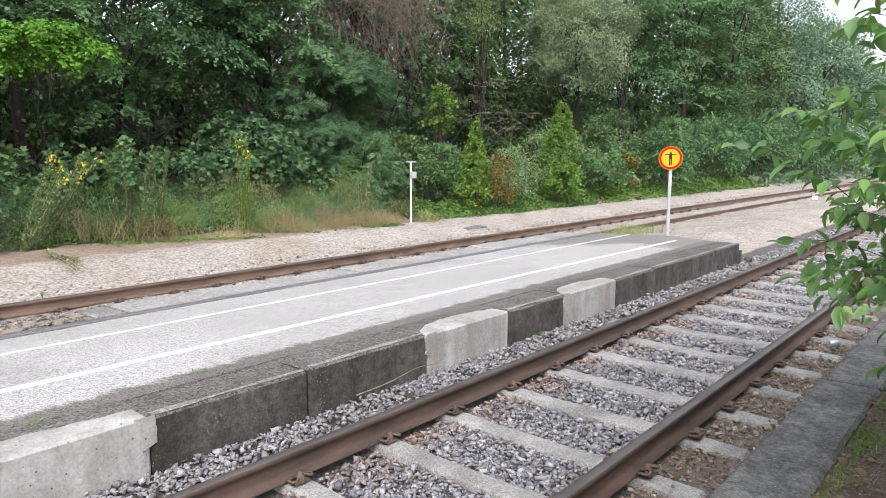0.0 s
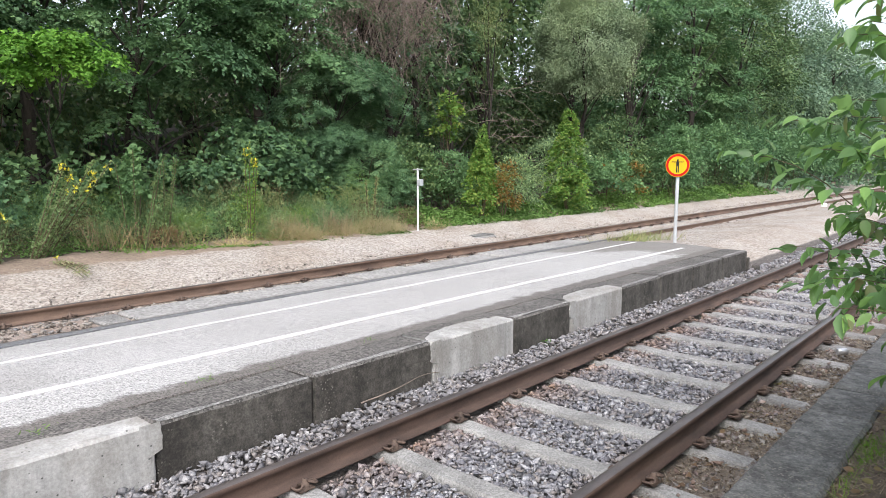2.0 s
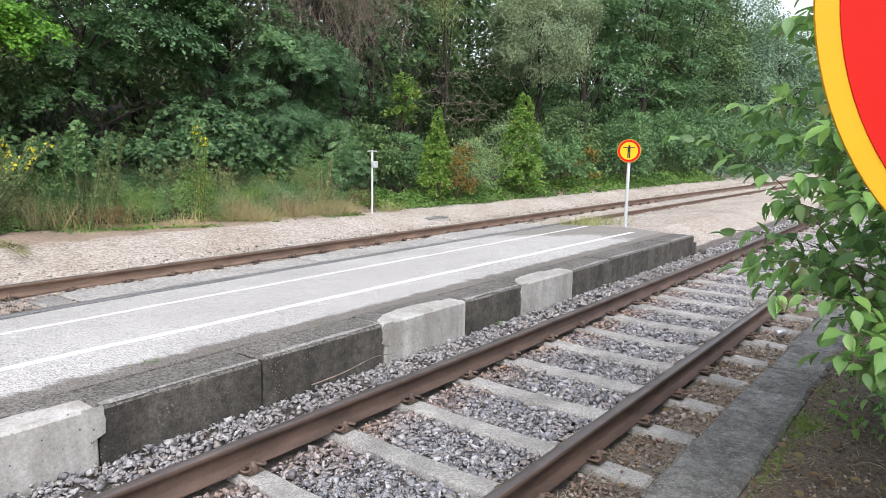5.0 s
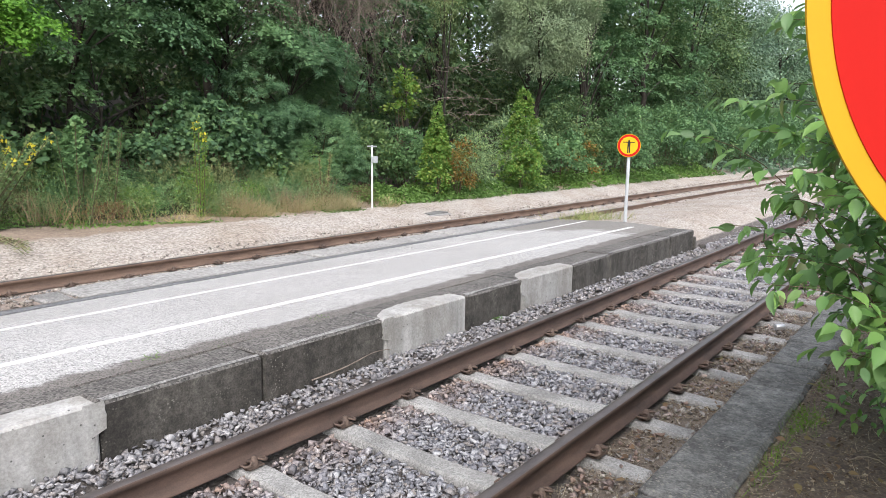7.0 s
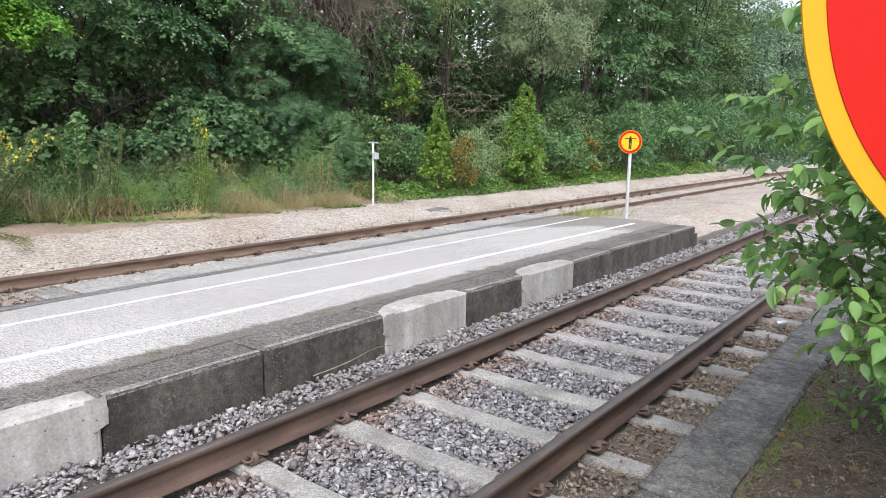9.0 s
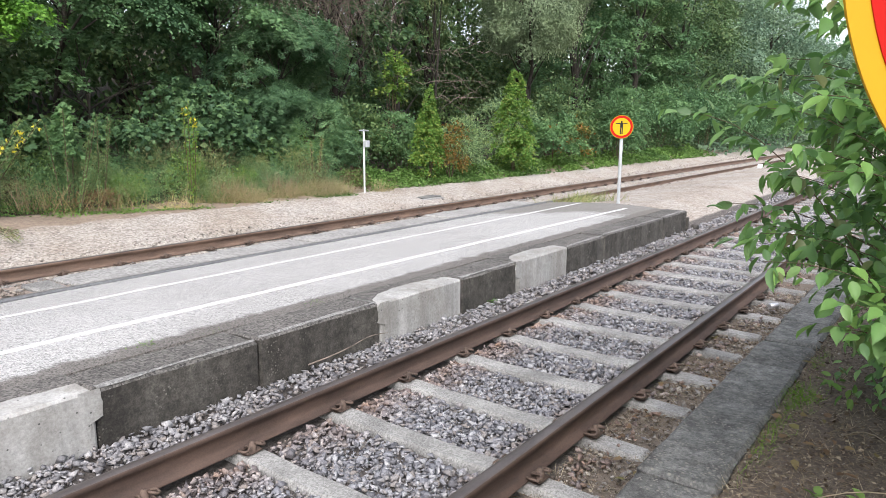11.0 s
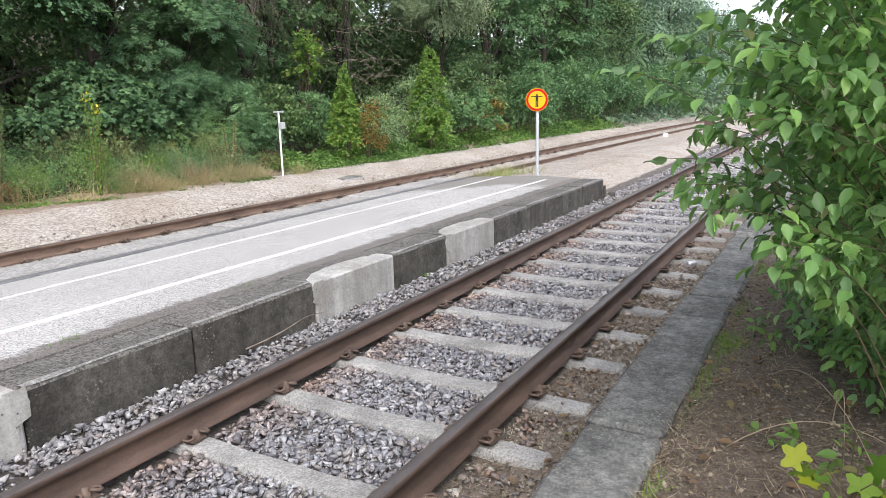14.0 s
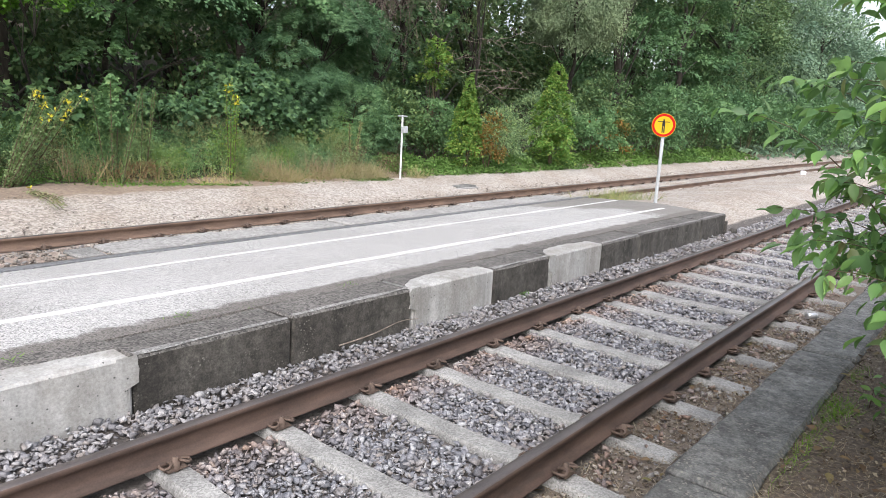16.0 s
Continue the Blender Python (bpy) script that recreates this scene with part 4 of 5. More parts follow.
def build_small_things():
    # inspection cover
    e = thing("inspection_cover", (-7.9, 12.25, 0.055), "flat grey concrete inspection cover in gravel", "manhole cover")
    bm = rough_box(-0.24, 0.24, -0.34, 0.34, -0.12, 0.05, 0.2, 0.008, 5, 0.012)
    part("cover", bm, M_SLAB, e)
    bm = bmesh.new()
    box(bm, -0.28, 0.28, -0.38, 0.38, -0.15, 0.02, 0.01)
    part("rim", bm, M_FAR_COPING, e)
    # drinks can between the rail and the edging
    e = thing("drinks_can", (0.36, 7.70, -0.125), "crushed silver drinks can lying on a sleeper end", "can")
    e.rotation_euler = (0, radians(90), radians(55))
    v, q = tube([(0, 0, -0.058), (0, 0, -0.057), (0, 0, -0.05), (0, 0, 0.0), (0, 0, 0.045), (0, 0, 0.056), (0, 0, 0.0575)], [0.004, 0.024, 0.032, 0.029, 0.032, 0.026, 0.004], 16)
    child("can_body", mesh_arrays("can_body", v, q, M_ALU, True), e)
    # white marker block and box beside the far track
    e = thing("marker_block", (-4.75, 30.0, 0.05), "small white concrete marker block beside the track", "marker")
    bm = rough_box(-0.11, 0.09, -0.09, 0.09, -0.1, 0.10, 0.1, 0.02, 9, 0.03)
    part("block", bm, M_WHITE, e)
    e = thing("point_motor", (-4.0, 36.0, 0.05), "rusty dark switch box beside the far track", "switch box")
    bm = rough_box(-0.2, 0.25, -0.2, 0.2, 0.12, 0.42, 0.2, 0.02, 19, 0.05)
    part("housing", bm, M_RAIL, e)
    for dx in (-0.12, 0.15):
        bm = bmesh.new()
        box(bm, dx - 0.03, dx + 0.03, -0.03, 0.03, -0.15, 0.13)
        part("foot", bm, M_RAIL, e)
    # dark stones at the platform's end
    for x, y, s in ((-1.93, 12.5, 0.16), (-1.86, 11.75, 0.12)):
        v, f = spread(STONES[2], np.array([(0.0, 0, 0)]), random_turns(1), [s])
        e = child("broken_stone", mesh_arrays("broken_stone", v, f, M_COPING), None, "", pose(x, y, -0.10))
        tagged(e, "dark broken stone beside the platform end", "stone", "broken stones")


build_small_things()


def build_tufts():
    """Small weeds in the joints of the platform, and a twig on the ballast."""
    for x, y, z, n, size in ((-2.50, 2.42, 0.240, 34, 0.032), (-2.36, 1.33, 0.24, 24, 0.035), (-2.42, 2.9, 0.236, 12, 0.02), (-2.44, 3.9, 0.236, 22, 0.025), (-1.98, 5.9, -0.10, 24, 0.05)):
        e = thing("weed_tuft", (x, y, z), "tiny green weed growing in a joint of the platform", "weed", "weeds in the platform's joints")
        at = np.stack([rng.normal(0, 0.03, n), rng.normal(0, 0.05, n), rng.uniform(0.0, 0.02, n)], 1)
        o = rng.normal(0, 1, (n, 3)) * np.array([1, 1, 0.2]) + np.array([0, 0, 0.5])
        v, f = leaves_at(NARROW, at, o, size, -0.3, 0.5)
        child("leaves", mesh_arrays("leaves", v, f, M_CREEPER), e)
    e = thing("fallen_twig", (-1.93, 3.35, -0.06), "thin pale twig lying on the ballast", "twig")
    u = np.linspace(0, 1, 14)[:, None]
    p = np.concatenate([0.06 * np.sin(u * 5), 0.95 * u, 0.03 + 0.05 * np.sin(u * 3.1)], 1)
    v, q = tube(p, np.linspace(0.006, 0.003, 14), 5)
    child("stalk", mesh_arrays("stalk", v, q, M_TWIG, True), e)


build_tufts()


# ---- plants ----
def crown_part(parent, form, at, out, size, mat, droop=0.5, jitter=0.55, name="crown"):
    v, f = leaves_at(form, at - np.array(parent.location), out, size, droop, jitter)
    return child(name, mesh_arrays(name, v, f, mat), parent)


def build_tree(x, y, height, radii, centre_z, form, size, mat, count, per, clump_r, label, trunk_r=0.16, lean=(0, 0), flat=0.26, droop=0.5, group="trees behind the tracks", low=-0.9, name="tree", gaps=None, hollow=0.55):
    z = float(ground_z(x, y))
    e = thing(name, (x, y, z), label, "tree", group)
    c = (x + lean[0], y + lean[1], centre_z)
    height = min(height, centre_z + 0.75 * radii[2])
    if gaps is None:
        at, out, cen = clumps(c, radii, count, per, clump_r, flat, hollow, low)
    else:
        at, out, cen = sprays(c, radii, count, per, clump_r, low, gaps, hollow)
    keep = at[:, 2] > z + 0.15
    ends = cen[rng.permutation(len(cen))[:14]]
    v, q = limbs((0, 0, -0.2), (lean[0], lean[1], height - z - 0.5), ends - np.array((x, y, z)), trunk_r)
    child("trunk", mesh_arrays("trunk", v, q, M_BARK, True), e)
    crown_part(e, form, at[keep], out[keep], size, mat, droop, 0.30)
    return e


def build_shrub(x, y, height, radius, form, size, mat, count, per, label, category="bush", stems=6, clump_r=0.28, name="shrub", low=-0.6, group="bushes along the track"):
    z = float(ground_z(x, y))
    e = thing(name, (x, y, z), label, category, group)
    if form is MAPLE or form is PINNATE:
        at, out, cen = sprays((x, y, z + height * 0.5), (radius, radius * 1.1, height * 0.5), count, per, clump_r * 1.15, low, -0.3, 0.35, 0.7)
    else:
        at, out, cen = clumps((x, y, z + height * 0.52), (radius, radius * 1.1, height * 0.5), count, per, clump_r, 0.5, 0.3, low)
    if name == "sapling":
        at[:, :2] = (x, y) + (at[:, :2] - (x, y)) * (1.25 - 0.95 * np.clip((at[:, 2:] - z) / height, 0, 1))
    keep = at[:, 2] > z + 0.03
    for c in cen[rng.permutation(len(cen))[:stems]]:
        tip = c - np.array((x, y, z))
        u = np.linspace(0, 1, 6)[:, None]
        b = np.array([tip[0] * 0.15, tip[1] * 0.15, -0.1])
        m = np.array([tip[0] * 0.4, tip[1] * 0.4, tip[2] * 0.7])
        v, q = tube((1 - u) ** 2 * b + 2 * u * (1 - u) * m + u**2 * tip, np.linspace(0.018, 0.005, 6), 5)
        child("stem", mesh_arrays("stem", v, q, M_STEM, True), e)
    crown_part(e, form, at[keep], out[keep], size, mat, 0.4, 0.7, "foliage")
    return e


def build_forest():
    dark = "dark green maple with dense layered foliage"
    build_tree(-14.6, 2.4, 8.0, (2.0, 2.6, 2.1), 5.0, KITE, 0.085, M_MAPLE, 90, 300, 0.85, dark, 0.11, (1.4, 0), gaps=-0.15)
    build_tree(-14.8, 7.4, 8.0, (2.0, 3.2, 1.9), 5.1, KITE, 0.085, M_ASH, 150, 330, 0.95, dark, 0.10, (1.6, 0), gaps=-0.2)
    build_tree(-14.2, 10.9, 8.0, (1.8, 2.2, 2.2), 4.9, KITE, 0.085, M_ASH, 120, 330, 0.95, dark, 0.09, (1.4, 0), gaps=-0.25)
    build_tree(-12.6, 11.5, 5.0, (0.9, 1.5, 1.35), 3.0, PINNATE, 0.17, M_WALNUT, 84, 64, 0.80, "young walnut with layered feathery blue-green leaves", 0.05, (1.0, 0), gaps=-0.35)
    build_tree(-13.8, 15.4, 9.5, (2.0, 2.2, 3.4), 4.8, FEATHER, 0.20, M_MAPLE, 84, 60, 0.9, "ash tree with green feathery leaves", 0.16, gaps=-0.15)
    build_tree(-13.0, 7.4, 4.6, (1.0, 2.6, 1.3), 2.5, MAPLE, 0.085, M_ASH, 22, 130, 0.5, "young maple with sparse sprays in the shade", 0.06, gaps=-0.2, hollow=0.2)
    build_tree(-13.2, 4.75, 4.4, (0.9, 1.15, 0.45), 3.5, KITE, 0.075, M_LIME, 22, 420, 0.68, "young maple with bright light green leaves", 0.04, (2.2, 0.1), gaps=-0.35, hollow=0.2)
    build_tree(-13.0, -1.8, 9.5, (2.5, 2.6, 3.8), 4.8, MAPLE, 0.14, M_MAPLE, 70, 80, 0.9, dark, 0.17, gaps=-0.1)
    build_tree(-15.4, 20.0, 9, (2.0, 2.6, 3.4), 5.2, OVATE, 0.13, M_SHRUB, 90, 75, 0.8, "green tree behind bare brown branches", 0.16, gaps=-0.1)
    build_tree(-12.3, 18.3, 6.6, (0.7, 0.9, 1.4), 5.3, NARROW, 0.12, M_OLIVE, 18, 110, 0.5, "thin olive green willow with hanging sprays", 0.06, flat=1.5, droop=1.2, name="willow_tree")
    build_tree(-12.7, 25.2, 8.4, (2.0, 2.4, 2.1), 6.35, RHOMB, 0.08, M_WILLOW, 170, 400, 0.48, "silver green willow with a rounded crown", 0.12, (0.3, -0.4), 0.7, 0.5, name="willow_tree", hollow=0.7)
    fresh = "tall ash with fresh green foliage"
    build_tree(-13.5, 31, 13, (2.6, 3.0, 5.0), 6.4, FEATHER, 0.17, M_ASH, 130, 100, 1.25, fresh, 0.2, gaps=-0.12)
    build_tree(-13.2, 37.5, 14, (2.8, 3.4, 5.4), 6.8, FEATHER, 0.19, M_ASH, 130, 95, 1.4, fresh, 0.2, gaps=-0.12)
    build_tree(-13.2, 45, 15, (3.2, 4.2, 6.2), 6.8, KITE, 0.15, M_SHRUB, 170, 190, 1.0, "tall green tree at the wood's edge", 0.22, hollow=0.7, flat=0.6)
    build_tree(-13.2, 54, 16, (3.2, 5.0, 7.0), 7.6, RHOMB, 0.21, M_HAZY, 155, 160, 1.1, "tall tree greyed by painted haze at the wood's edge", 0.24, hollow=0.7, flat=0.6)
    build_tree(-12.6, 66, 17, (3.4, 6.0, 6.2), 6.8, RHOMB, 0.25, M_HAZY, 155, 130, 1.3, "tall tree greyed by painted haze at the wood's edge", 0.24, hollow=0.7, flat=0.6)
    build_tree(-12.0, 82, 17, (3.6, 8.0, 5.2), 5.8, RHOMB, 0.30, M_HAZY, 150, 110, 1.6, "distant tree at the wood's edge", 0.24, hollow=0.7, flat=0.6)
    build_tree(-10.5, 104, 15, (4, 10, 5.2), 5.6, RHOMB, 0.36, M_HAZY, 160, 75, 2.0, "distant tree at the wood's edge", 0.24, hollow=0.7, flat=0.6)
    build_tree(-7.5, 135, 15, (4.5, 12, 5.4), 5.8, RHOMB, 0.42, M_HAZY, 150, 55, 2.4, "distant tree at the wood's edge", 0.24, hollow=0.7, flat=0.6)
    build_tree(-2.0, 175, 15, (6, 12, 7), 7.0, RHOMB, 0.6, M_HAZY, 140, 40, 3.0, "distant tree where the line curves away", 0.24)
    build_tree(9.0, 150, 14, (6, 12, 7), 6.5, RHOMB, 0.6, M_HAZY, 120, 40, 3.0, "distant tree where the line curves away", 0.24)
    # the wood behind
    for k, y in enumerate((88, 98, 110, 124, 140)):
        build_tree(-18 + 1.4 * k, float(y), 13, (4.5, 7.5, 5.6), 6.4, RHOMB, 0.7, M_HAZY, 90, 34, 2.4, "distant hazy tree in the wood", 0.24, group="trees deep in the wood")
    for k, y in enumerate(np.linspace(-8, 84, 15)):
        build_tree(-24 + 1.2 * math.sin(k * 1.3), float(y) + 3, 15, (3.0, 5.2, 7.2), 7.4, KITE, 0.30, M_SHRUB, 90, 70, 2.0, "dark tree deep in the wood", 0.2, group="trees deep in the wood")
    # High crowns, mostly above the view, placed to shade the wood beneath.
    for k, y in enumerate(np.linspace(-6, 78, 14)):
        build_tree(-17.8 + 1.2 * math.sin(k * 2.1), float(y), 14, (3.6, 4.4, 4.2), 9.8, KITE, 0.27, M_SHRUB, 65, 60, 1.7, "dark tree deep in the wood", 0.2, group="trees deep in the wood")


def build_thicket():
    """Tall dim bushes under the canopy, deep in the wood."""
    for k, y in enumerate(np.linspace(-4, 36, 13)):
        build_shrub(-20.3 + 0.8 * math.sin(k * 2.7), float(y), 6.4, 2.6, KITE, 0.16, M_SHRUB, 48, 70, "tall dim thicket deep in the wood", "thicket", 4, 1.1, "thicket", -0.9, "thickets in the wood")


def build_dead_tree():
    """Bare drooping twigs of a dead tree."""
    x, y = -13.0, 13.2
    z = float(ground_z(x, y))
    e = thing("dead_tree", (x, y, z), "bare brown tree with a mass of drooping dead twigs", "tree")
    ends = np.array([(rng.normal(1.4, 0.6), rng.normal(0.0, 0.9), rng.uniform(4.3, 7.4)) for _ in range(26)])
    v, q = limbs((0, 0, -0.2), (0.2, 0.2, 7.2), ends, 0.11)
    child("trunk", mesh_arrays("trunk", v, q, M_BARK, True), e)
    pieces = []
    for _ in range(2700):
        a = ends[rng.integers(len(ends))] + rng.normal(0, 0.55, 3)
        d = rng.normal(0, 0.75, 3) + np.array([0.1, 0, -0.12])
        ln = rng.uniform(0.35, 1.0)
        u = np.linspace(0, 1, 5)[:, None]
        p = a + d * ln * u + np.array([0, 0, -0.55]) * ln * u**2 + rng.normal(0, 0.035, (5, 3))
        pieces.append(tube(p, np.linspace(0.006, 0.0025, 5), 3))
    v, q = joined(pieces)
    tagged(child("twig_mass", mesh_arrays("twig_mass", v, q, M_TWIG), e, "tangled dead twigs"), kind="stuff")
    pieces = []
    for _ in range(40):
        a = np.array([rng.normal(1.2, 0.5), rng.uniform(2.8, 5.8), rng.uniform(1.8, 4.2)])
        d = np.array([rng.normal(0.3, 0.3), rng.normal(0, 0.8), rng.normal(-0.15, 0.3)])
        u = np.linspace(0, 1, 7)[:, None]
        p = a + d * rng.uniform(0.8, 2.0) * u + rng.normal(0, 0.05, (7, 3))
        v, q = tube(p, np.linspace(0.009, 0.003, 7), 4)
        child("bare_branch", mesh_arrays("bare_branch", v, q, M_TWIG), e)


def build_bushes():
    build_shrub(-11.0, 11.6, 2.5, 0.9, PINNATE, 0.17, M_WALNUT, 70, 60, "walnut bush with layered feathery leaves", clump_r=0.42)
    build_shrub(-11.1, 8.9, 2.35, 0.95, MAPLE, 0.10, M_MAPLE, 80, 85, "dark green maple bush under tall trees", clump_r=0.4)
    build_shrub(-11.3, 7.2, 1.5, 0.7, MAPLE, 0.095, M_MAPLE, 40, 75, "dark green maple bush under tall trees", clump_r=0.4)
    build_shrub(-11.4, 5.3, 1.45, 0.8, MAPLE, 0.10, M_MAPLE, 40, 75, "dark green maple bush under tall trees", clump_r=0.4)
    build_shrub(-11.4, 3.4, 1.7, 1.0, MAPLE, 0.095, M_MAPLE, 44, 80, "dark green maple bush under tall trees", clump_r=0.4)
    build_shrub(-10.2, 5.6, 1.75, 0.22, MAPLE, 0.08, M_ASH, 16, 40, "pale dusty sapling on a bare stem", "sapling", 3, 0.25, "sapling", 0.0)
    build_shrub(-10.7, 12.9, 2.0, 0.8, OVATE, 0.10, M_SHRUB, 70, 60, "green bush with mixed leaves", clump_r=0.3)
    build_shrub(-11.5, 15.3, 3.5, 0.45, MAPLE, 0.08, M_SAPLING, 15, 70, "yellow-green maple bush under bare branches", clump_r=0.4, low=0.3)
    build_shrub(-10.2, 14.2, 1.7, 0.8, OVATE, 0.09, M_ASH, 60, 60, "green bush below the wood's edge", clump_r=0.3)
    build_shrub(-8.95, 13.75, 2.5, 0.30, MAPLE, 0.06, M_SAPLING, 90, 70, "slim yellow-green maple sapling", "sapling", 3, 0.2, "sapling", -1.1)
    build_shrub(-8.9, 14.6, 1.35, 0.42, OVATE, 0.075, M_RUSSET, 34, 45, "low bush with russet and green leaves", clump_r=0.25)
    build_shrub(-9.5, 15.9, 1.6, 0.7, NARROW, 0.10, M_NETTLE, 50, 60, "grey-green bush with narrow leaves", clump_r=0.3)
    build_shrub(-8.9, 17.8, 3.0, 0.55, MAPLE, 0.065, M_SAPLING, 120, 70, "broad yellow-green maple sapling", "sapling", 4, 0.28, "sapling", -1.1)
    build_shrub(-10.3, 19.6, 2.3, 0.9, NARROW, 0.11, M_NETTLE, 70, 75, "dense green bush at the wood's edge", clump_r=0.35)
    build_shrub(-9.3, 20.9, 2.0, 0.8, MAPLE, 0.09, M_ASH, 60, 60, "dense green bush at the wood's edge", clump_r=0.35)
    build_shrub(-10.2, 23.4, 3.0, 1.0, OVATE, 0.11, M_SHRUB, 70, 70, "dense green bush with yellowing tips", clump_r=0.4)
    build_shrub(-9.0, 25.6, 2.85, 0.95, OVATE, 0.11, M_ASH, 80, 65, "tall green bush at the gravel's edge", clump_r=0.38)
    build_shrub(-9.6, 23.0, 1.7, 0.7, OVATE, 0.10, M_RUSSET, 24, 40, "low bush with some russet leaves", clump_r=0.3)
    build_shrub(-10.6, 28.6, 2.6, 1.3, OVATE, 0.13, M_SHRUB, 80, 55, "dense green bush at the wood's edge", clump_r=0.45)
    build_shrub(-10.0, 32.5, 3.3, 1.5, OVATE, 0.14, M_ASH, 80, 55, "dense green bush at the wood's edge", clump_r=0.5)
    build_shrub(-9.2, 37, 3.0, 1.5, OVATE, 0.16, M_ASH, 80, 50, "dense green bush at the wood's edge", clump_r=0.55)
    build_shrub(-9.0, 42, 3.2, 1.8, OVATE, 0.18, M_ASH, 80, 50, "dense green bush at the wood's edge", clump_r=0.6)
    build_shrub(-8.7, 48, 3.4, 2.0, OVATE, 0.2, M_ASH, 80, 50, "dense green bush at the wood's edge", clump_r=0.7)
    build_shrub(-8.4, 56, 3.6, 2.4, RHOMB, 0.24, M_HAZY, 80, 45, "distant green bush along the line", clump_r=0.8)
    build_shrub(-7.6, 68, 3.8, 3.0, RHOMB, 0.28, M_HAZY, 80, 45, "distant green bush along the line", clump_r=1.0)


def veg_front(y):
    return np.interp(y, [0, 4.2, 5.7, 7.5, 10.2, 13.6, 20, 30, 48, 80], [-10.2, -9.85, -9.3, -8.9, -8.75, -8.55, -8.45, -8.35, -7.7, -5.5])


def build_weeds():
    def field(name, label, form, mat, n, y0, y1, d0, d1, h0, h1, lean=0.35, size=None, category="weeds", rare=0.0):
        y = rng.uniform(y0, y1, n)
        d = rng.uniform(d0, d1, n)
        tuft = np.array([noise.noise(Vector((a * 1.4, b * 1.7, d0))) for a, b in zip(y, d)])
        ok = rng.random(n) < np.clip(0.55 - rare + (1.1 + 2.5 * rare) * tuft, 0.03, 1)
        y, d, tuft = y[ok], d[ok], tuft[ok]
        x = veg_front(y) - d
        z = ground_z(x, y)
        m = len(y)
        if size is None:
            along = np.stack([rng.normal(0, lean, m), rng.normal(0, lean, m), np.ones(m)], 1)
            nrm = np.stack([rng.normal(0, 1, m), rng.normal(0, 1, m), np.full(m, 0.2)], 1)
            v, f = spread(form, np.stack([x, y, z - 0.01], 1), frames_from(nrm, along), rng.uniform(h0, h1, m) * (0.8 + 0.5 * tuft))
        else:
            top = (h0 + (h1 - h0) * np.clip(d / max(d1, 0.1), 0, 1)) * (0.85 + 0.6 * tuft)
            zz = z + top * rng.random(m) ** 0.6
            out = rng.normal(0, 1, (m, 3)) * np.array([1, 1, 0.2])
            v, f = leaves_at(form, np.stack([x, y, zz], 1), out, size, 0.3, 0.5)
        tagged(child(name, mesh_arrays(name, v, f, mat)), label, category, kind="stuff")

    field("nettles", "dense green nettles and weeds under the trees", NARROW, M_NETTLE, 60000, 1.6, 11.2, 0.25, 1.7, 0.30, 1.0, size=0.042)
    # feathery mounds behind the withered front
    pieces = []
    for k, y in enumerate(np.arange(1.7, 11.4, 0.36)):
        for row in range(3):
            yy = float(y) + 0.3 * noise.noise(Vector((k, row, 3)))
            d = 0.28 + 0.5 * row + 0.30 * noise.noise(Vector((k * 1.3, row, 9)))
            x = float(veg_front(yy)) - d
            h = 0.34 + (0.10 if yy < 5.0 else 0.0) + 0.22 * row + 0.62 * noise.noise(Vector((k * 0.9, row * 3, 1)))
            m = 900 + 520 * row
            if row == 0 and noise.noise(Vector((k * 0.8, 5, 2))) < 0.02:
                continue
            a = rng.uniform(0, 2 * math.pi, m)
            t = rng.random(m) ** 0.7
            rad = 0.34 * np.sqrt(rng.random(m)) * (0.45 + 0.75 * np.sin(math.pi * (0.15 + 0.75 * t)))
            spire = 1 + 0.55 * np.array([noise.noise(Vector((math.cos(b) * 2, math.sin(b) * 2, k * 2.0 + row))) for b in a])
            p = np.stack([x + rad * np.cos(a), yy + rad * np.sin(a), ground_z(x, yy) + h * t * spire], 1)
            o = np.stack([np.cos(a), np.sin(a), np.full(m, 0.7)], 1)
            pieces.append(leaves_at(NARROW, p, o, 0.036 + 0.012 * ((k + row) % 3), 0.1, 0.5))
    kinds = (("mugwort", M_FEATHER, "feathery blue-green weeds in dense mounds"), ("goldenrod_mounds", M_SAPLING, "fresh yellow-green weeds in mounds"), ("withered_mounds", M_BROWNWEED, "withered brown weeds in mounds"), ("pale_mounds", M_PALEWEED, "pale olive weeds in mounds"), ("nettle_mounds", M_ASH, "dark green nettles in mounds"))
    for k, (name, mat, label) in enumerate(kinds):
        some = [q for i, q in enumerate(pieces) if (0, 4, 0, 1, 0, 3, 4, 0, 2, 0, 4, 3)[(i * 5 + i // 7) % 12] == k]
        v, f = joined(some)
        tagged(child(name, mesh_arrays(name, v, f, mat)), label, "weeds", kind="stuff")
    field("withered_stalks", "thin tan withered stalks at the gravel's edge", STALK, M_TAN, 2400, 4.6, 9.6, -0.05, 0.55, 0.12, 0.60, 0.3, rare=0.30)
    field("withered_leaves", "brown withered herbs at the gravel's edge", NARROW, M_BROWNWEED, 5500, 1.6, 9.5, -0.05, 0.6, 0.08, 0.50, size=0.045, rare=0.2)
    field("pale_weeds", "pale flowering herbs among the nettles", NARROW, M_PALEWEED, 13000, 1.6, 11, 0.02, 0.9, 0.18, 0.75, size=0.036)
    field("dry_grass", "tall dry straw-coloured grass", STALK, M_DRY, 9000, 7.8, 11.3, -0.12, 0.5, 0.08, 0.44, 0.85, category="grass", rare=0.35)
    field("bent_grass", "bent dry straw-coloured grass", STALK, M_DRY, 7000, 6.5, 11.9, -0.15, 0.45, 0.10, 0.36, 1.0, category="grass", rare=0.3)
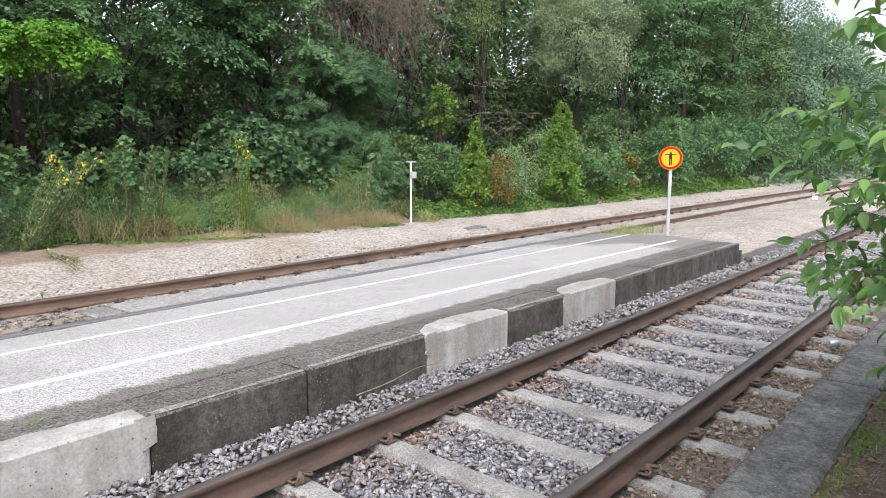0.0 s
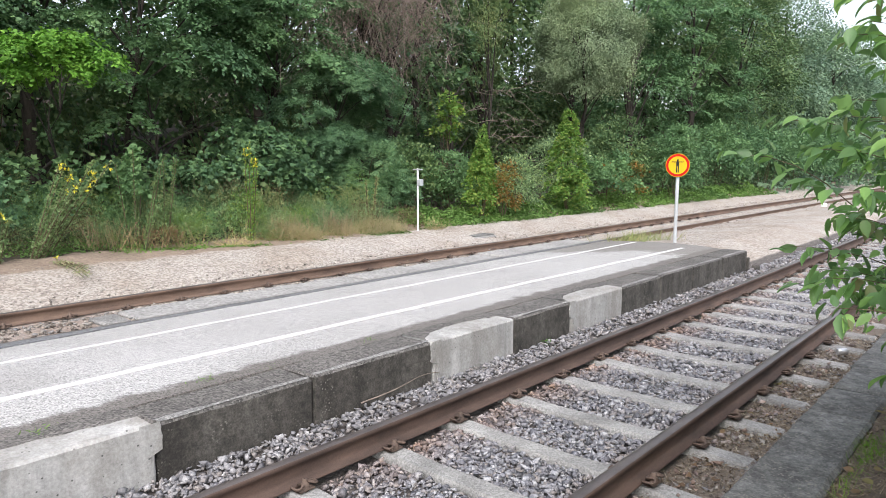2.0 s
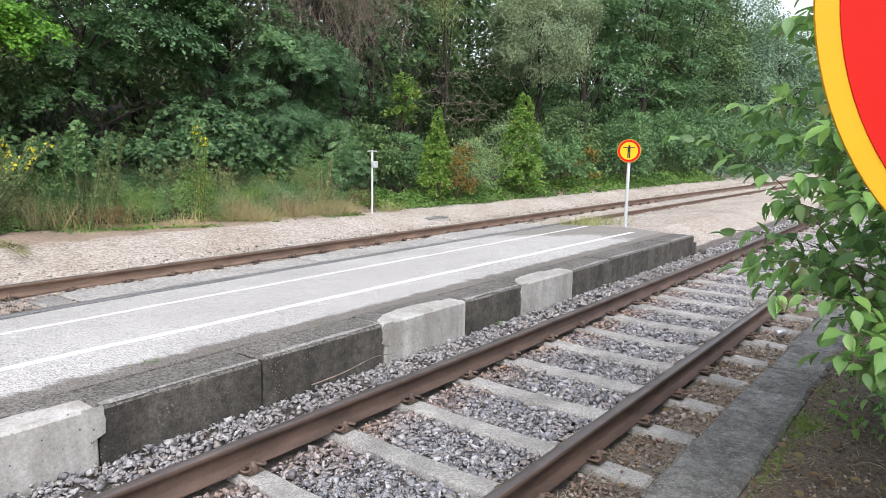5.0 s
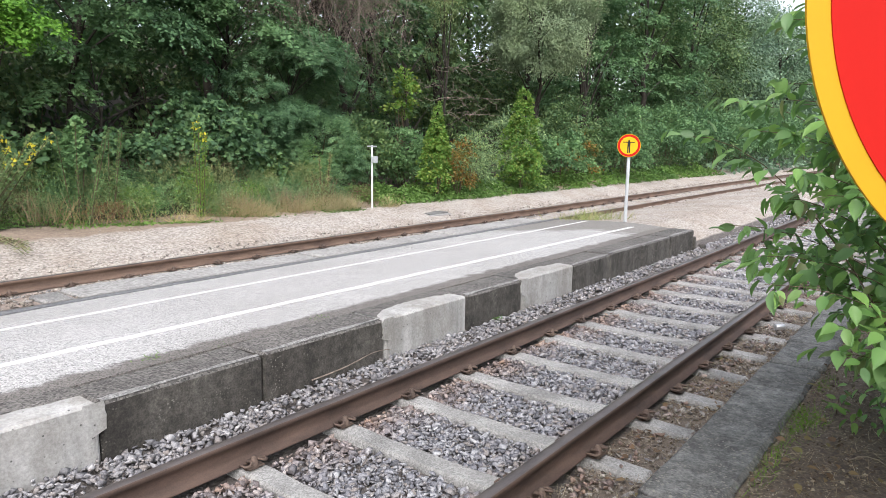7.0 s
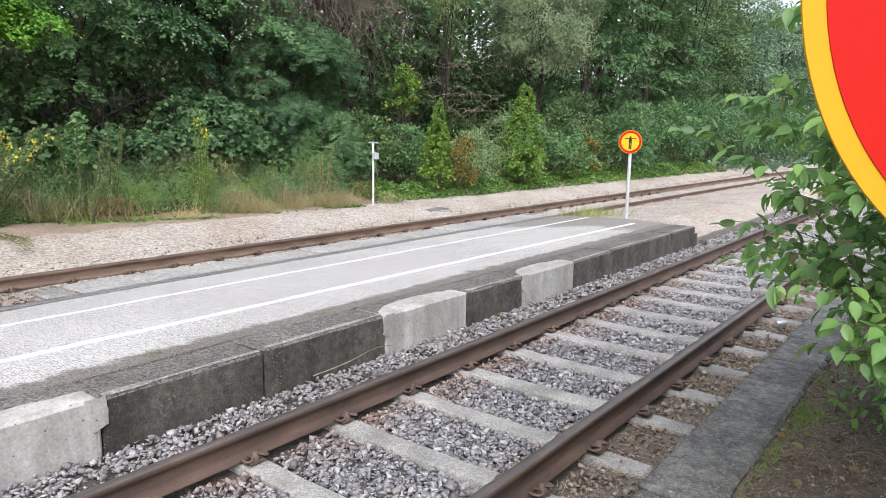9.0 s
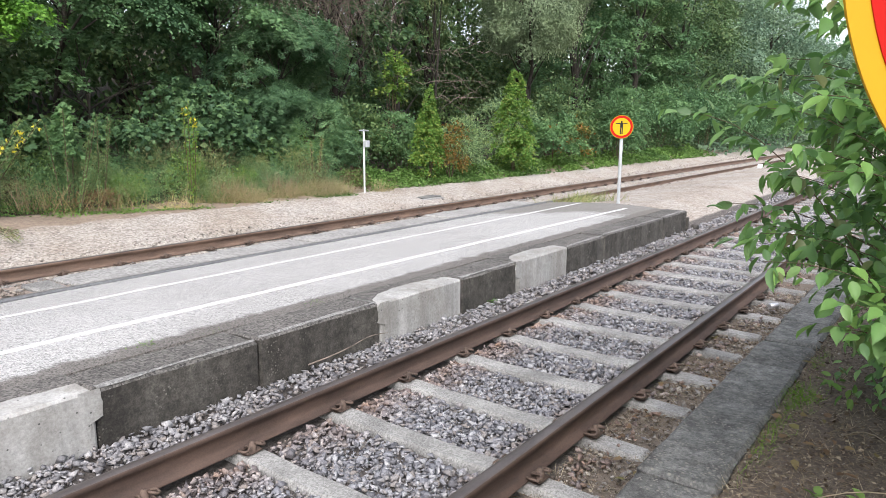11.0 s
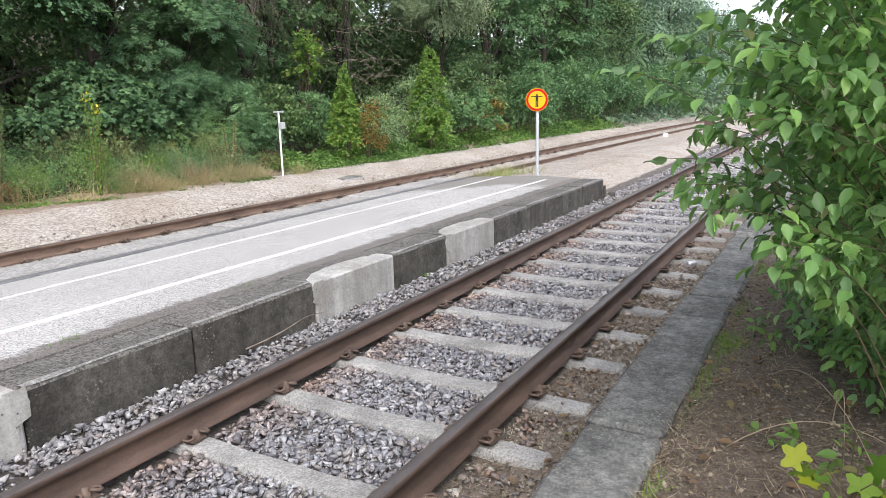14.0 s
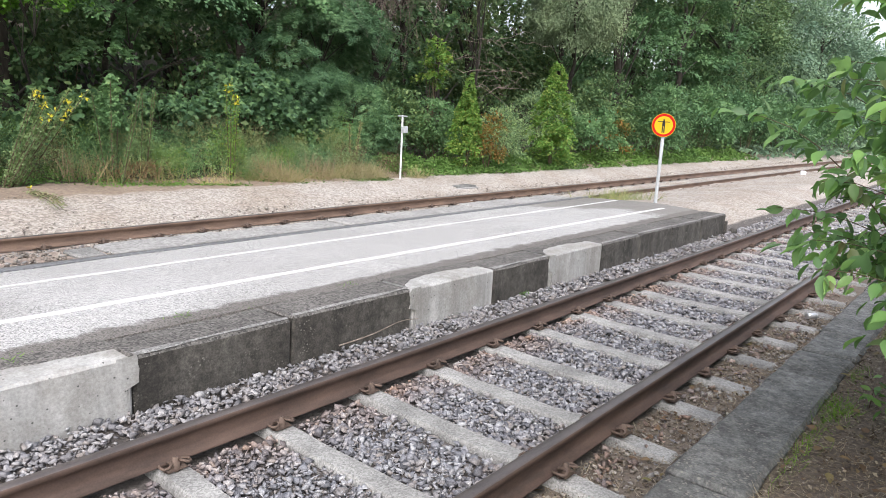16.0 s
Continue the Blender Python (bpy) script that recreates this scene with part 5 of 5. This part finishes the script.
    field("edge_grass", "short green grass and herbs along the gravel", BLADE, M_CREEPER, 3600, 2.0, 30, -0.12, 0.25, 0.06, 0.20, 0.7, category="grass")
    field("herbs", "low green herbs creeping onto the gravel", OVATE, M_CREEPER, 9000, 1.8, 11, -0.25, 0.45, 0.03, 0.24, size=0.05, rare=0.3)
    field("creepers", "bright green creeping plants on the bank", OVATE, M_CREEPER, 15000, 11.2, 19.0, 0.0, 1.3, 0.08, 0.38, size=0.085)
    field("creepers", "bright green creeping plants on the bank", OVATE, M_CREEPER, 16000, 19.0, 36.0, 0.0, 1.3, 0.10, 0.45, size=0.11)
    field("undergrowth", "dark green undergrowth in the wood", RHOMB, M_SHRUB, 26000, 0, 45, 1.3, 4.0, 0.5, 1.5, size=0.15)
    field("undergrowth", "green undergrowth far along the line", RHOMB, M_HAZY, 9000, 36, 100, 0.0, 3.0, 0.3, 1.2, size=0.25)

    # tuft at the platform's end
    n = 520
    x, y = rng.normal(-4.8, 0.42, n), rng.normal(13.75, 0.17, n)
    along = np.stack([rng.normal(0, 0.5, n), rng.normal(0, 0.5, n), np.ones(n)], 1)
    v, f = spread(BLADE, np.stack([x, y, ground_z(x, y)], 1), frames_from(rng.normal(0, 1, (n, 3)), along), rng.uniform(0.08, 0.30, n))
    tagged(child("grass_tuft", mesh_arrays("grass_tuft", v, f, M_PALEWEED)), "dry grass tuft at the platform's end", "grass", kind="stuff")


def build_primrose(x, y, stalks, height, lean, label, mat=M_SHRUB, flowers=3, fan=0.25):
    z = float(ground_z(x, y))
    e = thing("evening_primrose", (x, y, z), label, "wild flower", "flowering weeds")
    for k in range(stalks):
        a = rng.normal(0, fan, 2)
        h = height * rng.uniform(0.75, 1.1)
        u = np.linspace(0, 1, 7)[:, None]
        tip = np.array([lean[0] + a[0], lean[1] + a[1], h])
        b = np.array([a[0] * 0.3, a[1] * 0.3, -0.05])
        p = b + (tip - b) * u + np.array([0, 0, 0.15]) * u * (1 - u)
        v, q = tube(p, np.linspace(0.012, 0.005, 7), 5)
        s = child("stalk", mesh_arrays("stalk", v, q, M_STEM, True), e)
        t = rng.random(190)[:, None]
        at = b + (tip - b) * t + np.array([0, 0, 0.15]) * t * (1 - t) + rng.normal(0, 0.012, (190, 3))
        o = rng.normal(0, 1, (190, 3)) * np.array([1, 1, 0.3]) + np.array([0, 0, 0.9])
        v, f = leaves_at(RHOMB, at, o, 0.052, 0.0, 0.5)
        child("leaves", mesh_arrays("leaves", v, f, mat), s)
        if flowers:
            for _ in range(flowers):
                at = np.repeat(tip[None] - rng.random() * (tip - b) * 0.12 + rng.normal(0, 0.02, (1, 3)), 5, 0)
                v, f = leaves_at(OVATE, at, rng.normal(0, 1, (5, 3)), 0.05, 0, 0.6)
                child("flower", mesh_arrays("flower", v, f, M_FLOWER), s, "yellow flower")


build_forest()
build_thicket()
build_dead_tree()
build_bushes()
build_weeds()
build_primrose(-9.7, 3.8, 13, 1.4, (0.12, 0.7), "evening primrose with yellow flowers on leaning stalks", M_PRIMROSE, 2, 0.30)
build_primrose(-9.5, 3.2, 4, 0.8, (0.0, 0.1), "evening primrose with yellow flowers on leaning stalks", M_PRIMROSE, 1)
build_primrose(-9.6, 5.3, 4, 1.5, (0.0, 0.1), "tall withered weed stalks among nettles", M_SHRUB, 0)
build_primrose(-9.3, 7.3, 4, 1.65, (0.02, 0.05), "goldenrod with yellow flower heads among dry grass", M_SAPLING, 3, 0.12)
build_primrose(-9.9, 5.9, 4, 1.4, (0.0, 0.05), "tall withered weed stalks among nettles", M_SHRUB, 0)
build_primrose(-9.4, 10.4, 3, 1.3, (0.0, 0.1), "tall withered weed stalks beside bushes", M_PALEWEED, 0)


def build_lying_weed():
    e = thing("lying_weed", (-9.15, 3.86, 0.24), "flattened flowering weed lying on the gravel", "weed")
    u = np.linspace(0, 1, 10)[:, None]
    for k in range(5):
        tip = np.array([1.55 - 0.2 * k, 0.10 * (k - 2), -0.03])
        p = tip * u + np.array([0, 0.05 * math.sin(k), 0.10]) * 4 * u * (1 - u) * 0.5
        v, q = tube(p, np.linspace(0.008, 0.003, 10), 5)
        s = child("stalk", mesh_arrays("stalk", v, q, M_STEM, True), e)
        m = 70
        t = rng.random(m)[:, None]
        at = tip * t + np.array([0, 0, 0.04]) + rng.normal(0, 0.03, (m, 3)) * np.array([1, 1, 0.4])
        v, f = leaves_at(NARROW, at, rng.normal(0, 1, (m, 3)) * np.array([1, 1, 0.2]) + np.array([0.8, 0, 0]), 0.07, 0.0, 0.5)
        child("leaves", mesh_arrays("leaves", v, f, (M_PALEWEED, M_DRY)[k % 2]), s)
    v, f = leaves_at(OVATE, np.tile([(0.12, -0.03, 0.10)], (6, 1)), rng.normal(0, 1, (6, 3)), 0.045, 0, 0.6)
    child("flower", mesh_arrays("flower", v, f, M_FLOWER), e, "yellow flower")


build_lying_weed()


# ---- near bush ----
def build_dogwood():
    x, y = 2.35, 3.9
    e = thing("dogwood_bush", (x, y, 0.17), "large dogwood bush with broad green leaves overhanging the platform", "bush")
    base = np.array((x, y, 0.17))
    tips = []
    for _ in range(215):
        z = rng.uniform(0.35, 3.3)
        left = float(np.interp(z, [0.3, 0.6, 1.0, 1.25, 1.6, 2.2, 3.3], [1.75, 1.66, 1.50, 1.22, 1.13, 1.22, 1.5]))
        tips.append((left + abs(rng.normal(0, 0.42)), (2.55 if z > 1.05 else 3.4) + 3.2 * rng.random() ** 1.5, z))
    tips += [(0.82, 2.98, 1.78), (0.98, 3.1, 1.92), (1.02, 3.0, 1.42), (1.12, 3.05, 1.33), (1.10, 3.0, 1.27), (1.24, 3.1, 1.22), (1.2, 3.3, 1.62), (1.18, 2.9, 1.98), (1.05, 3.6, 1.5), (1.2, 3.5, 1.3)]
    at, out = [], []
    for t in tips:
        tip = np.array(t) - base
        b = np.array([max(-0.3, rng.normal(0.1, 0.2)), np.clip(tip[1] * 0.6, -1.6, 1.6) + rng.normal(0, 0.2), -0.05])
        m = b * 0.45 + tip * 0.55
        m[2] = tip[2] * 0.95 + 0.12
        u = np.linspace(0, 1, 12)[:, None]
        p = (1 - u) ** 2 * b + 2 * u * (1 - u) * m + u**2 * tip
        v, q = tube(p, np.linspace(0.0045, 0.0012, 12), 5)
        child("branch", mesh_arrays("branch", v, q, M_STEM, True), e)
        n = int(rng.integers(42, 62))
        w = rng.uniform(0.5, 1.0, n)
        k = np.clip((w * 11).astype(int), 0, 10)
        on = p[k] + (p[k + 1] - p[k]) * (w * 11 - k)[:, None]
        d = p[11] - p[8]
        side = rng.normal(0, 1, (n, 3)) * np.array([1, 1, 0.3]) + d / (np.linalg.norm(d) + 1e-6) * 0.6
        side /= np.linalg.norm(side, axis=1)[:, None]
        at.append(on + side * rng.uniform(0.005, 0.09, (n, 1)))
        out.append(side)
    n = 5200
    fill = np.stack([rng.uniform(-0.95, 0.6, n), rng.uniform(-1.2, 1.6, n), rng.uniform(0.5, 2.9, n)], 1)
    ok = fill[:, 0] + x > np.interp(fill[:, 2] + 0.17, [0.3, 0.6, 1.0, 1.25, 1.6, 2.2, 3.3], [1.95, 1.80, 1.62, 1.40, 1.32, 1.45, 1.8])
    ok &= np.array([noise.noise(Vector(c * 3.2)) > -0.12 for c in fill]) & (fill[:, 1] + y > np.interp(fill[:, 2], [0.4, 1.2], [3.5, 2.7]))
    low = np.stack([rng.uniform(1.5, 2.4, 1700) - x, 3.5 + 1.6 * rng.random(1700) - y, rng.uniform(0.03, 0.9, 1700)], 1)
    low = low[low[:, 0] + x > 1.45 + 0.5 * (4.4 - y - low[:, 1])]
    skirt = np.stack([1.28 + 1.0 * rng.random(800) - x, rng.uniform(3.6, 4.9, 800) - y, rng.uniform(0.02, 0.45, 800)], 1)
    skirt = skirt[[noise.noise(Vector(c * 4.0)) > -0.1 and c[0] + x > 1.28 + 0.55 * (4.75 - y - c[1]) for c in skirt]]
    # Leaf mass outside the view, added to shade the bush and litter.
    deep = np.stack([rng.uniform(2.2, 3.9, 8500) - x, rng.uniform(1.3, 6.5, 8500) - y, rng.uniform(0.3, 3.6, 8500)], 1)
    deep = deep[((deep[:, 0] + x - 2.5) / 1.45) ** 2 + ((deep[:, 1] + y - 3.9) / 2.75) ** 2 + ((deep[:, 2] - 1.7) / 2.0) ** 2 < 1]
    deep = deep[[noise.noise(Vector(c * 1.6)) > -0.22 for c in deep]]
    inner = np.stack([rng.uniform(1.75, 2.5, 3000) - x, rng.uniform(4.2, 6.5, 3000) - y, rng.uniform(0.05, 1.8, 3000)], 1)
    deep = np.concatenate([deep, inner])
    fill = np.concatenate([fill[ok], low, skirt])
    at.append(fill)
    way = rng.normal(0, 1, (len(fill), 3)) * np.array([1, 1, 0.3]) + np.array([-0.4, -0.4, 0])
    out.append(way / np.linalg.norm(way, axis=1)[:, None])
    v, f = leaves_at(BROAD, np.concatenate(at), np.concatenate(out), 0.072, 0.85, 0.42)
    child("foliage", mesh_arrays("foliage", v, f, M_DOGWOOD), e)
    way = rng.normal(0, 1, (len(deep), 3)) * np.array([1, 1, 0.3]) + np.array([-0.4, -0.4, 0])
    v, f = leaves_at(KITE, deep, way, 0.095, 0.6, 0.4)
    child("foliage", mesh_arrays("foliage", v, f, M_DOGWOOD), e)


def build_near_maple():
    e = thing("maple_seedling", (1.79, 2.35, 0.085), "maple seedling with yellow and green leaves on the litter", "seedling")
    v, q = tube([(0, 0, -0.05), (0.01, 0.0, 0.18), (0.02, 0.02, 0.36)], [0.008, 0.006, 0.004], 5)
    child("stem", mesh_arrays("stem", v, q, M_STEM, True), e)
    n = 34
    o = rng.normal(0, 1, (n, 3)) * np.array([1, 1, 0.1])
    o /= np.linalg.norm(o, axis=1)[:, None]
    at = np.array([0.01, 0.01, 0.0]) + o * rng.uniform(0.03, 0.15, (n, 1)) + np.array([0, 0, 1]) * rng.uniform(0.14, 0.40, (n, 1))
    for a in at:
        v, q = tube([(0.01, 0.0, max(0.05, a[2] - 0.08)), a * np.array([0.6, 0.6, 1]), a], [0.002, 0.0018, 0.0015], 4)
        child("leaf_stalk", mesh_arrays("leaf_stalk", v, q, M_STEM, True), e)
    for k in range(n):
        v, f = leaves_at(NEAR_MAPLE, at[k : k + 1], o[k : k + 1], 0.095, 0.4, 0.5)
        child("leaf", mesh_arrays("leaf", v, f, M_YELLOWMAPLE_LEAVES[k % 3]), e)


def build_near_ground():
    # straw, needles and small twigs
    n = 30000
    x, y = 1.1 + 2.1 * rng.random(n) ** 1.4, 0.8 + 7.2 * rng.random(n) ** 1.2
    k = n // 3
    x[:k], y[:k] = rng.uniform(0.1, 0.75, k), rng.uniform(1.5, 9, k)
    along = np.stack([rng.normal(0, 1, n), rng.normal(0, 1, n), rng.normal(0, 0.12, n)], 1)
    v, f = spread(BLADE, np.stack([x, y, ground_z(x, y) + 0.012 + 0.012 * rng.random(n)], 1), frames_from(np.tile([0, 0, 1.0], (n, 1)), along), 0.018 + 0.075 * rng.random(n) ** 2.2)
    tagged(child("litter", mesh_arrays("litter", v, f, M_LITTER)), "dry straw and twig litter on the soil", "litter", kind="stuff")
    # bark and leaf crumbs
    n = 27000
    x, y = 1.1 + 1.6 * rng.random(n) ** 1.3, 1.0 + 6.0 * rng.random(n) ** 1.4
    k = n // 4
    x[:k], y[:k] = rng.uniform(0.1, 0.74, k), rng.uniform(1.5, 8, k)
    v, f = spread(RHOMB, np.stack([x, y, ground_z(x, y) + 0.010 + 0.010 * rng.random(n)], 1), frames_from(np.array([0, 0, 1.0]) + rng.normal(0, 0.45, (n, 3)), rng.normal(0, 1, (n, 3)) * np.array([1, 1, 0.2])), 0.007 + 0.026 * rng.random(n) ** 2.2)
    tagged(child("bark_crumbs", mesh_arrays("bark_crumbs", v, f, M_CHIP)), "brown bark and leaf crumbs on the soil", "litter", kind="stuff")
    # fallen leaves
    n = 420
    x, y = rng.uniform(0.1, 3.0, n), rng.uniform(1.0, 7, n)
    ok = (x < 0.7) | (x > 1.12)
    x, y = x[ok], y[ok]
    m = len(x)
    v, f = spread(OVATE, np.stack([x, y, ground_z(x, y) + 0.03], 1), frames_from(np.array([0, 0, 1.0]) + rng.normal(0, 0.3, (m, 3)), rng.normal(0, 1, (m, 3)) * np.array([1, 1, 0.1])), rng.uniform(0.03, 0.075, m))
    tagged(child("fallen_leaves", mesh_arrays("fallen_leaves", v, f, M_BROWNWEED)), "brown fallen leaves", "leaves", kind="stuff")
    # small grit
    n = 5200
    x, y = rng.uniform(0.12, 0.74, n), rng.uniform(0.8, 9, n)
    keep = ~(over_sleeper(y) & (x < 0.47)) | (rng.random(n) < 0.15)
    at = np.stack([x, y, ground_z(x, y) + 0.01], 1)[keep]
    scatter_stones("rubble", "brown and grey rubble between rail and edging", at, 0.010 + 0.045 * rng.random(len(at)) ** 4, M_RUBBLE)
    n = 5000
    x, y = rng.uniform(0.1, 2.8, n), rng.uniform(0.8, 8, n)
    ok = (x < 0.74) | (x > 1.11)
    at = np.stack([x, y, ground_z(x, y) + 0.004], 1)[ok]
    scatter_stones("small_stones", "small pale stones in the soil", at, 0.005 + 0.015 * rng.random(len(at)) ** 4, M_GRIT, CRUMBS)
    # moss and grass along the edging
    n = 2600
    y = rng.uniform(1.2, 8, n)
    cl = np.array([noise.noise(Vector((a * 1.9, 3.3, 0))) for a in y])
    x = 1.11 + np.abs(rng.normal(0, 0.035, n)) + 0.03 * np.maximum(cl, 0)
    ok = rng.random(n) < np.clip(cl * 2.0 + 0.05, 0.02, 1)
    k = 420
    mx, my = rng.normal(1.18, 0.05, k), rng.normal(4.33, 0.12, k)
    x, y = np.concatenate([x[ok], mx]), np.concatenate([y[ok], my])
    m = len(x)
    along = np.stack([rng.normal(0, 0.7, m), rng.normal(0, 0.7, m), np.ones(m)], 1)
    v, f = spread(BLADE, np.stack([x, y, ground_z(x, y)], 1), frames_from(rng.normal(0, 1, (m, 3)), along), rng.uniform(0.02, 0.075, m) * 1.0)
    tagged(child("moss", mesh_arrays("moss", v, f, M_MOSS)), "green moss and grass along the edging", "moss", kind="stuff")


def build_sprigs():
    """Small green seedlings on the litter beside the bush."""
    for x, y, n, h in ((1.63, 3.03, 9, 0.12), (1.50, 3.05, 6, 0.08), (1.82, 2.95, 9, 0.20), (1.30, 4.55, 9, 0.12), (1.42, 4.30, 8, 0.14), (1.78, 2.75, 7, 0.24)):
        z = float(ground_z(x, y))
        e = thing("seedling", (x, y, z), "small green seedling on brown litter", "seedling", "seedlings on the litter")
        o = rng.normal(0, 1, (n, 3)) * np.array([1, 1, 0.1])
        o /= np.linalg.norm(o, axis=1)[:, None]
        at = o * rng.uniform(0.01, 0.05, (n, 1)) + np.array([0, 0, 1]) * rng.uniform(0.5 * h, h, (n, 1))
        v, q = tube([(0, 0, -0.03), (0.004, 0, h * 0.5), (0.008, 0.004, h)], [0.003, 0.0025, 0.0015], 5)
        child("stem", mesh_arrays("stem", v, q, M_STEM, True), e)
        v, f = leaves_at(BROAD, at, o, 0.062, 0.2, 0.25)
        child("leaves", mesh_arrays("leaves", v, f, M_CREEPER), e)


def build_dry_stems():
    for a, b, h in (((1.45, 3.95), (1.98, 2.55), 0.30), ((1.35, 3.0), (2.1, 3.1), 0.22), ((1.9, 2.6), (1.95, 2.95), 0.30), ((1.6, 2.45), (2.3, 2.2), 0.12), ((1.55, 2.9), (1.75, 2.35), 0.10), ((1.75, 3.4), (1.80, 3.2), 0.28)):
        z0 = float(ground_z(*a))
        e = thing("dry_stem", (a[0], a[1], z0), "thin pale dry stem arching over the litter", "stem", "dry stems")
        u = np.linspace(0, 1, 12)[:, None]
        p = np.concatenate([(np.array(b) - np.array(a)) * u, h * 4 * u * (1 - u) * 0.8], 1)
        v, q = tube(p, np.linspace(0.003, 0.0015, 12), 5)
        child("stalk", mesh_arrays("stalk", v, q, M_STRAW, True), e)


build_dogwood()
build_near_maple()
build_sprigs()
build_dry_stems()
build_near_ground()
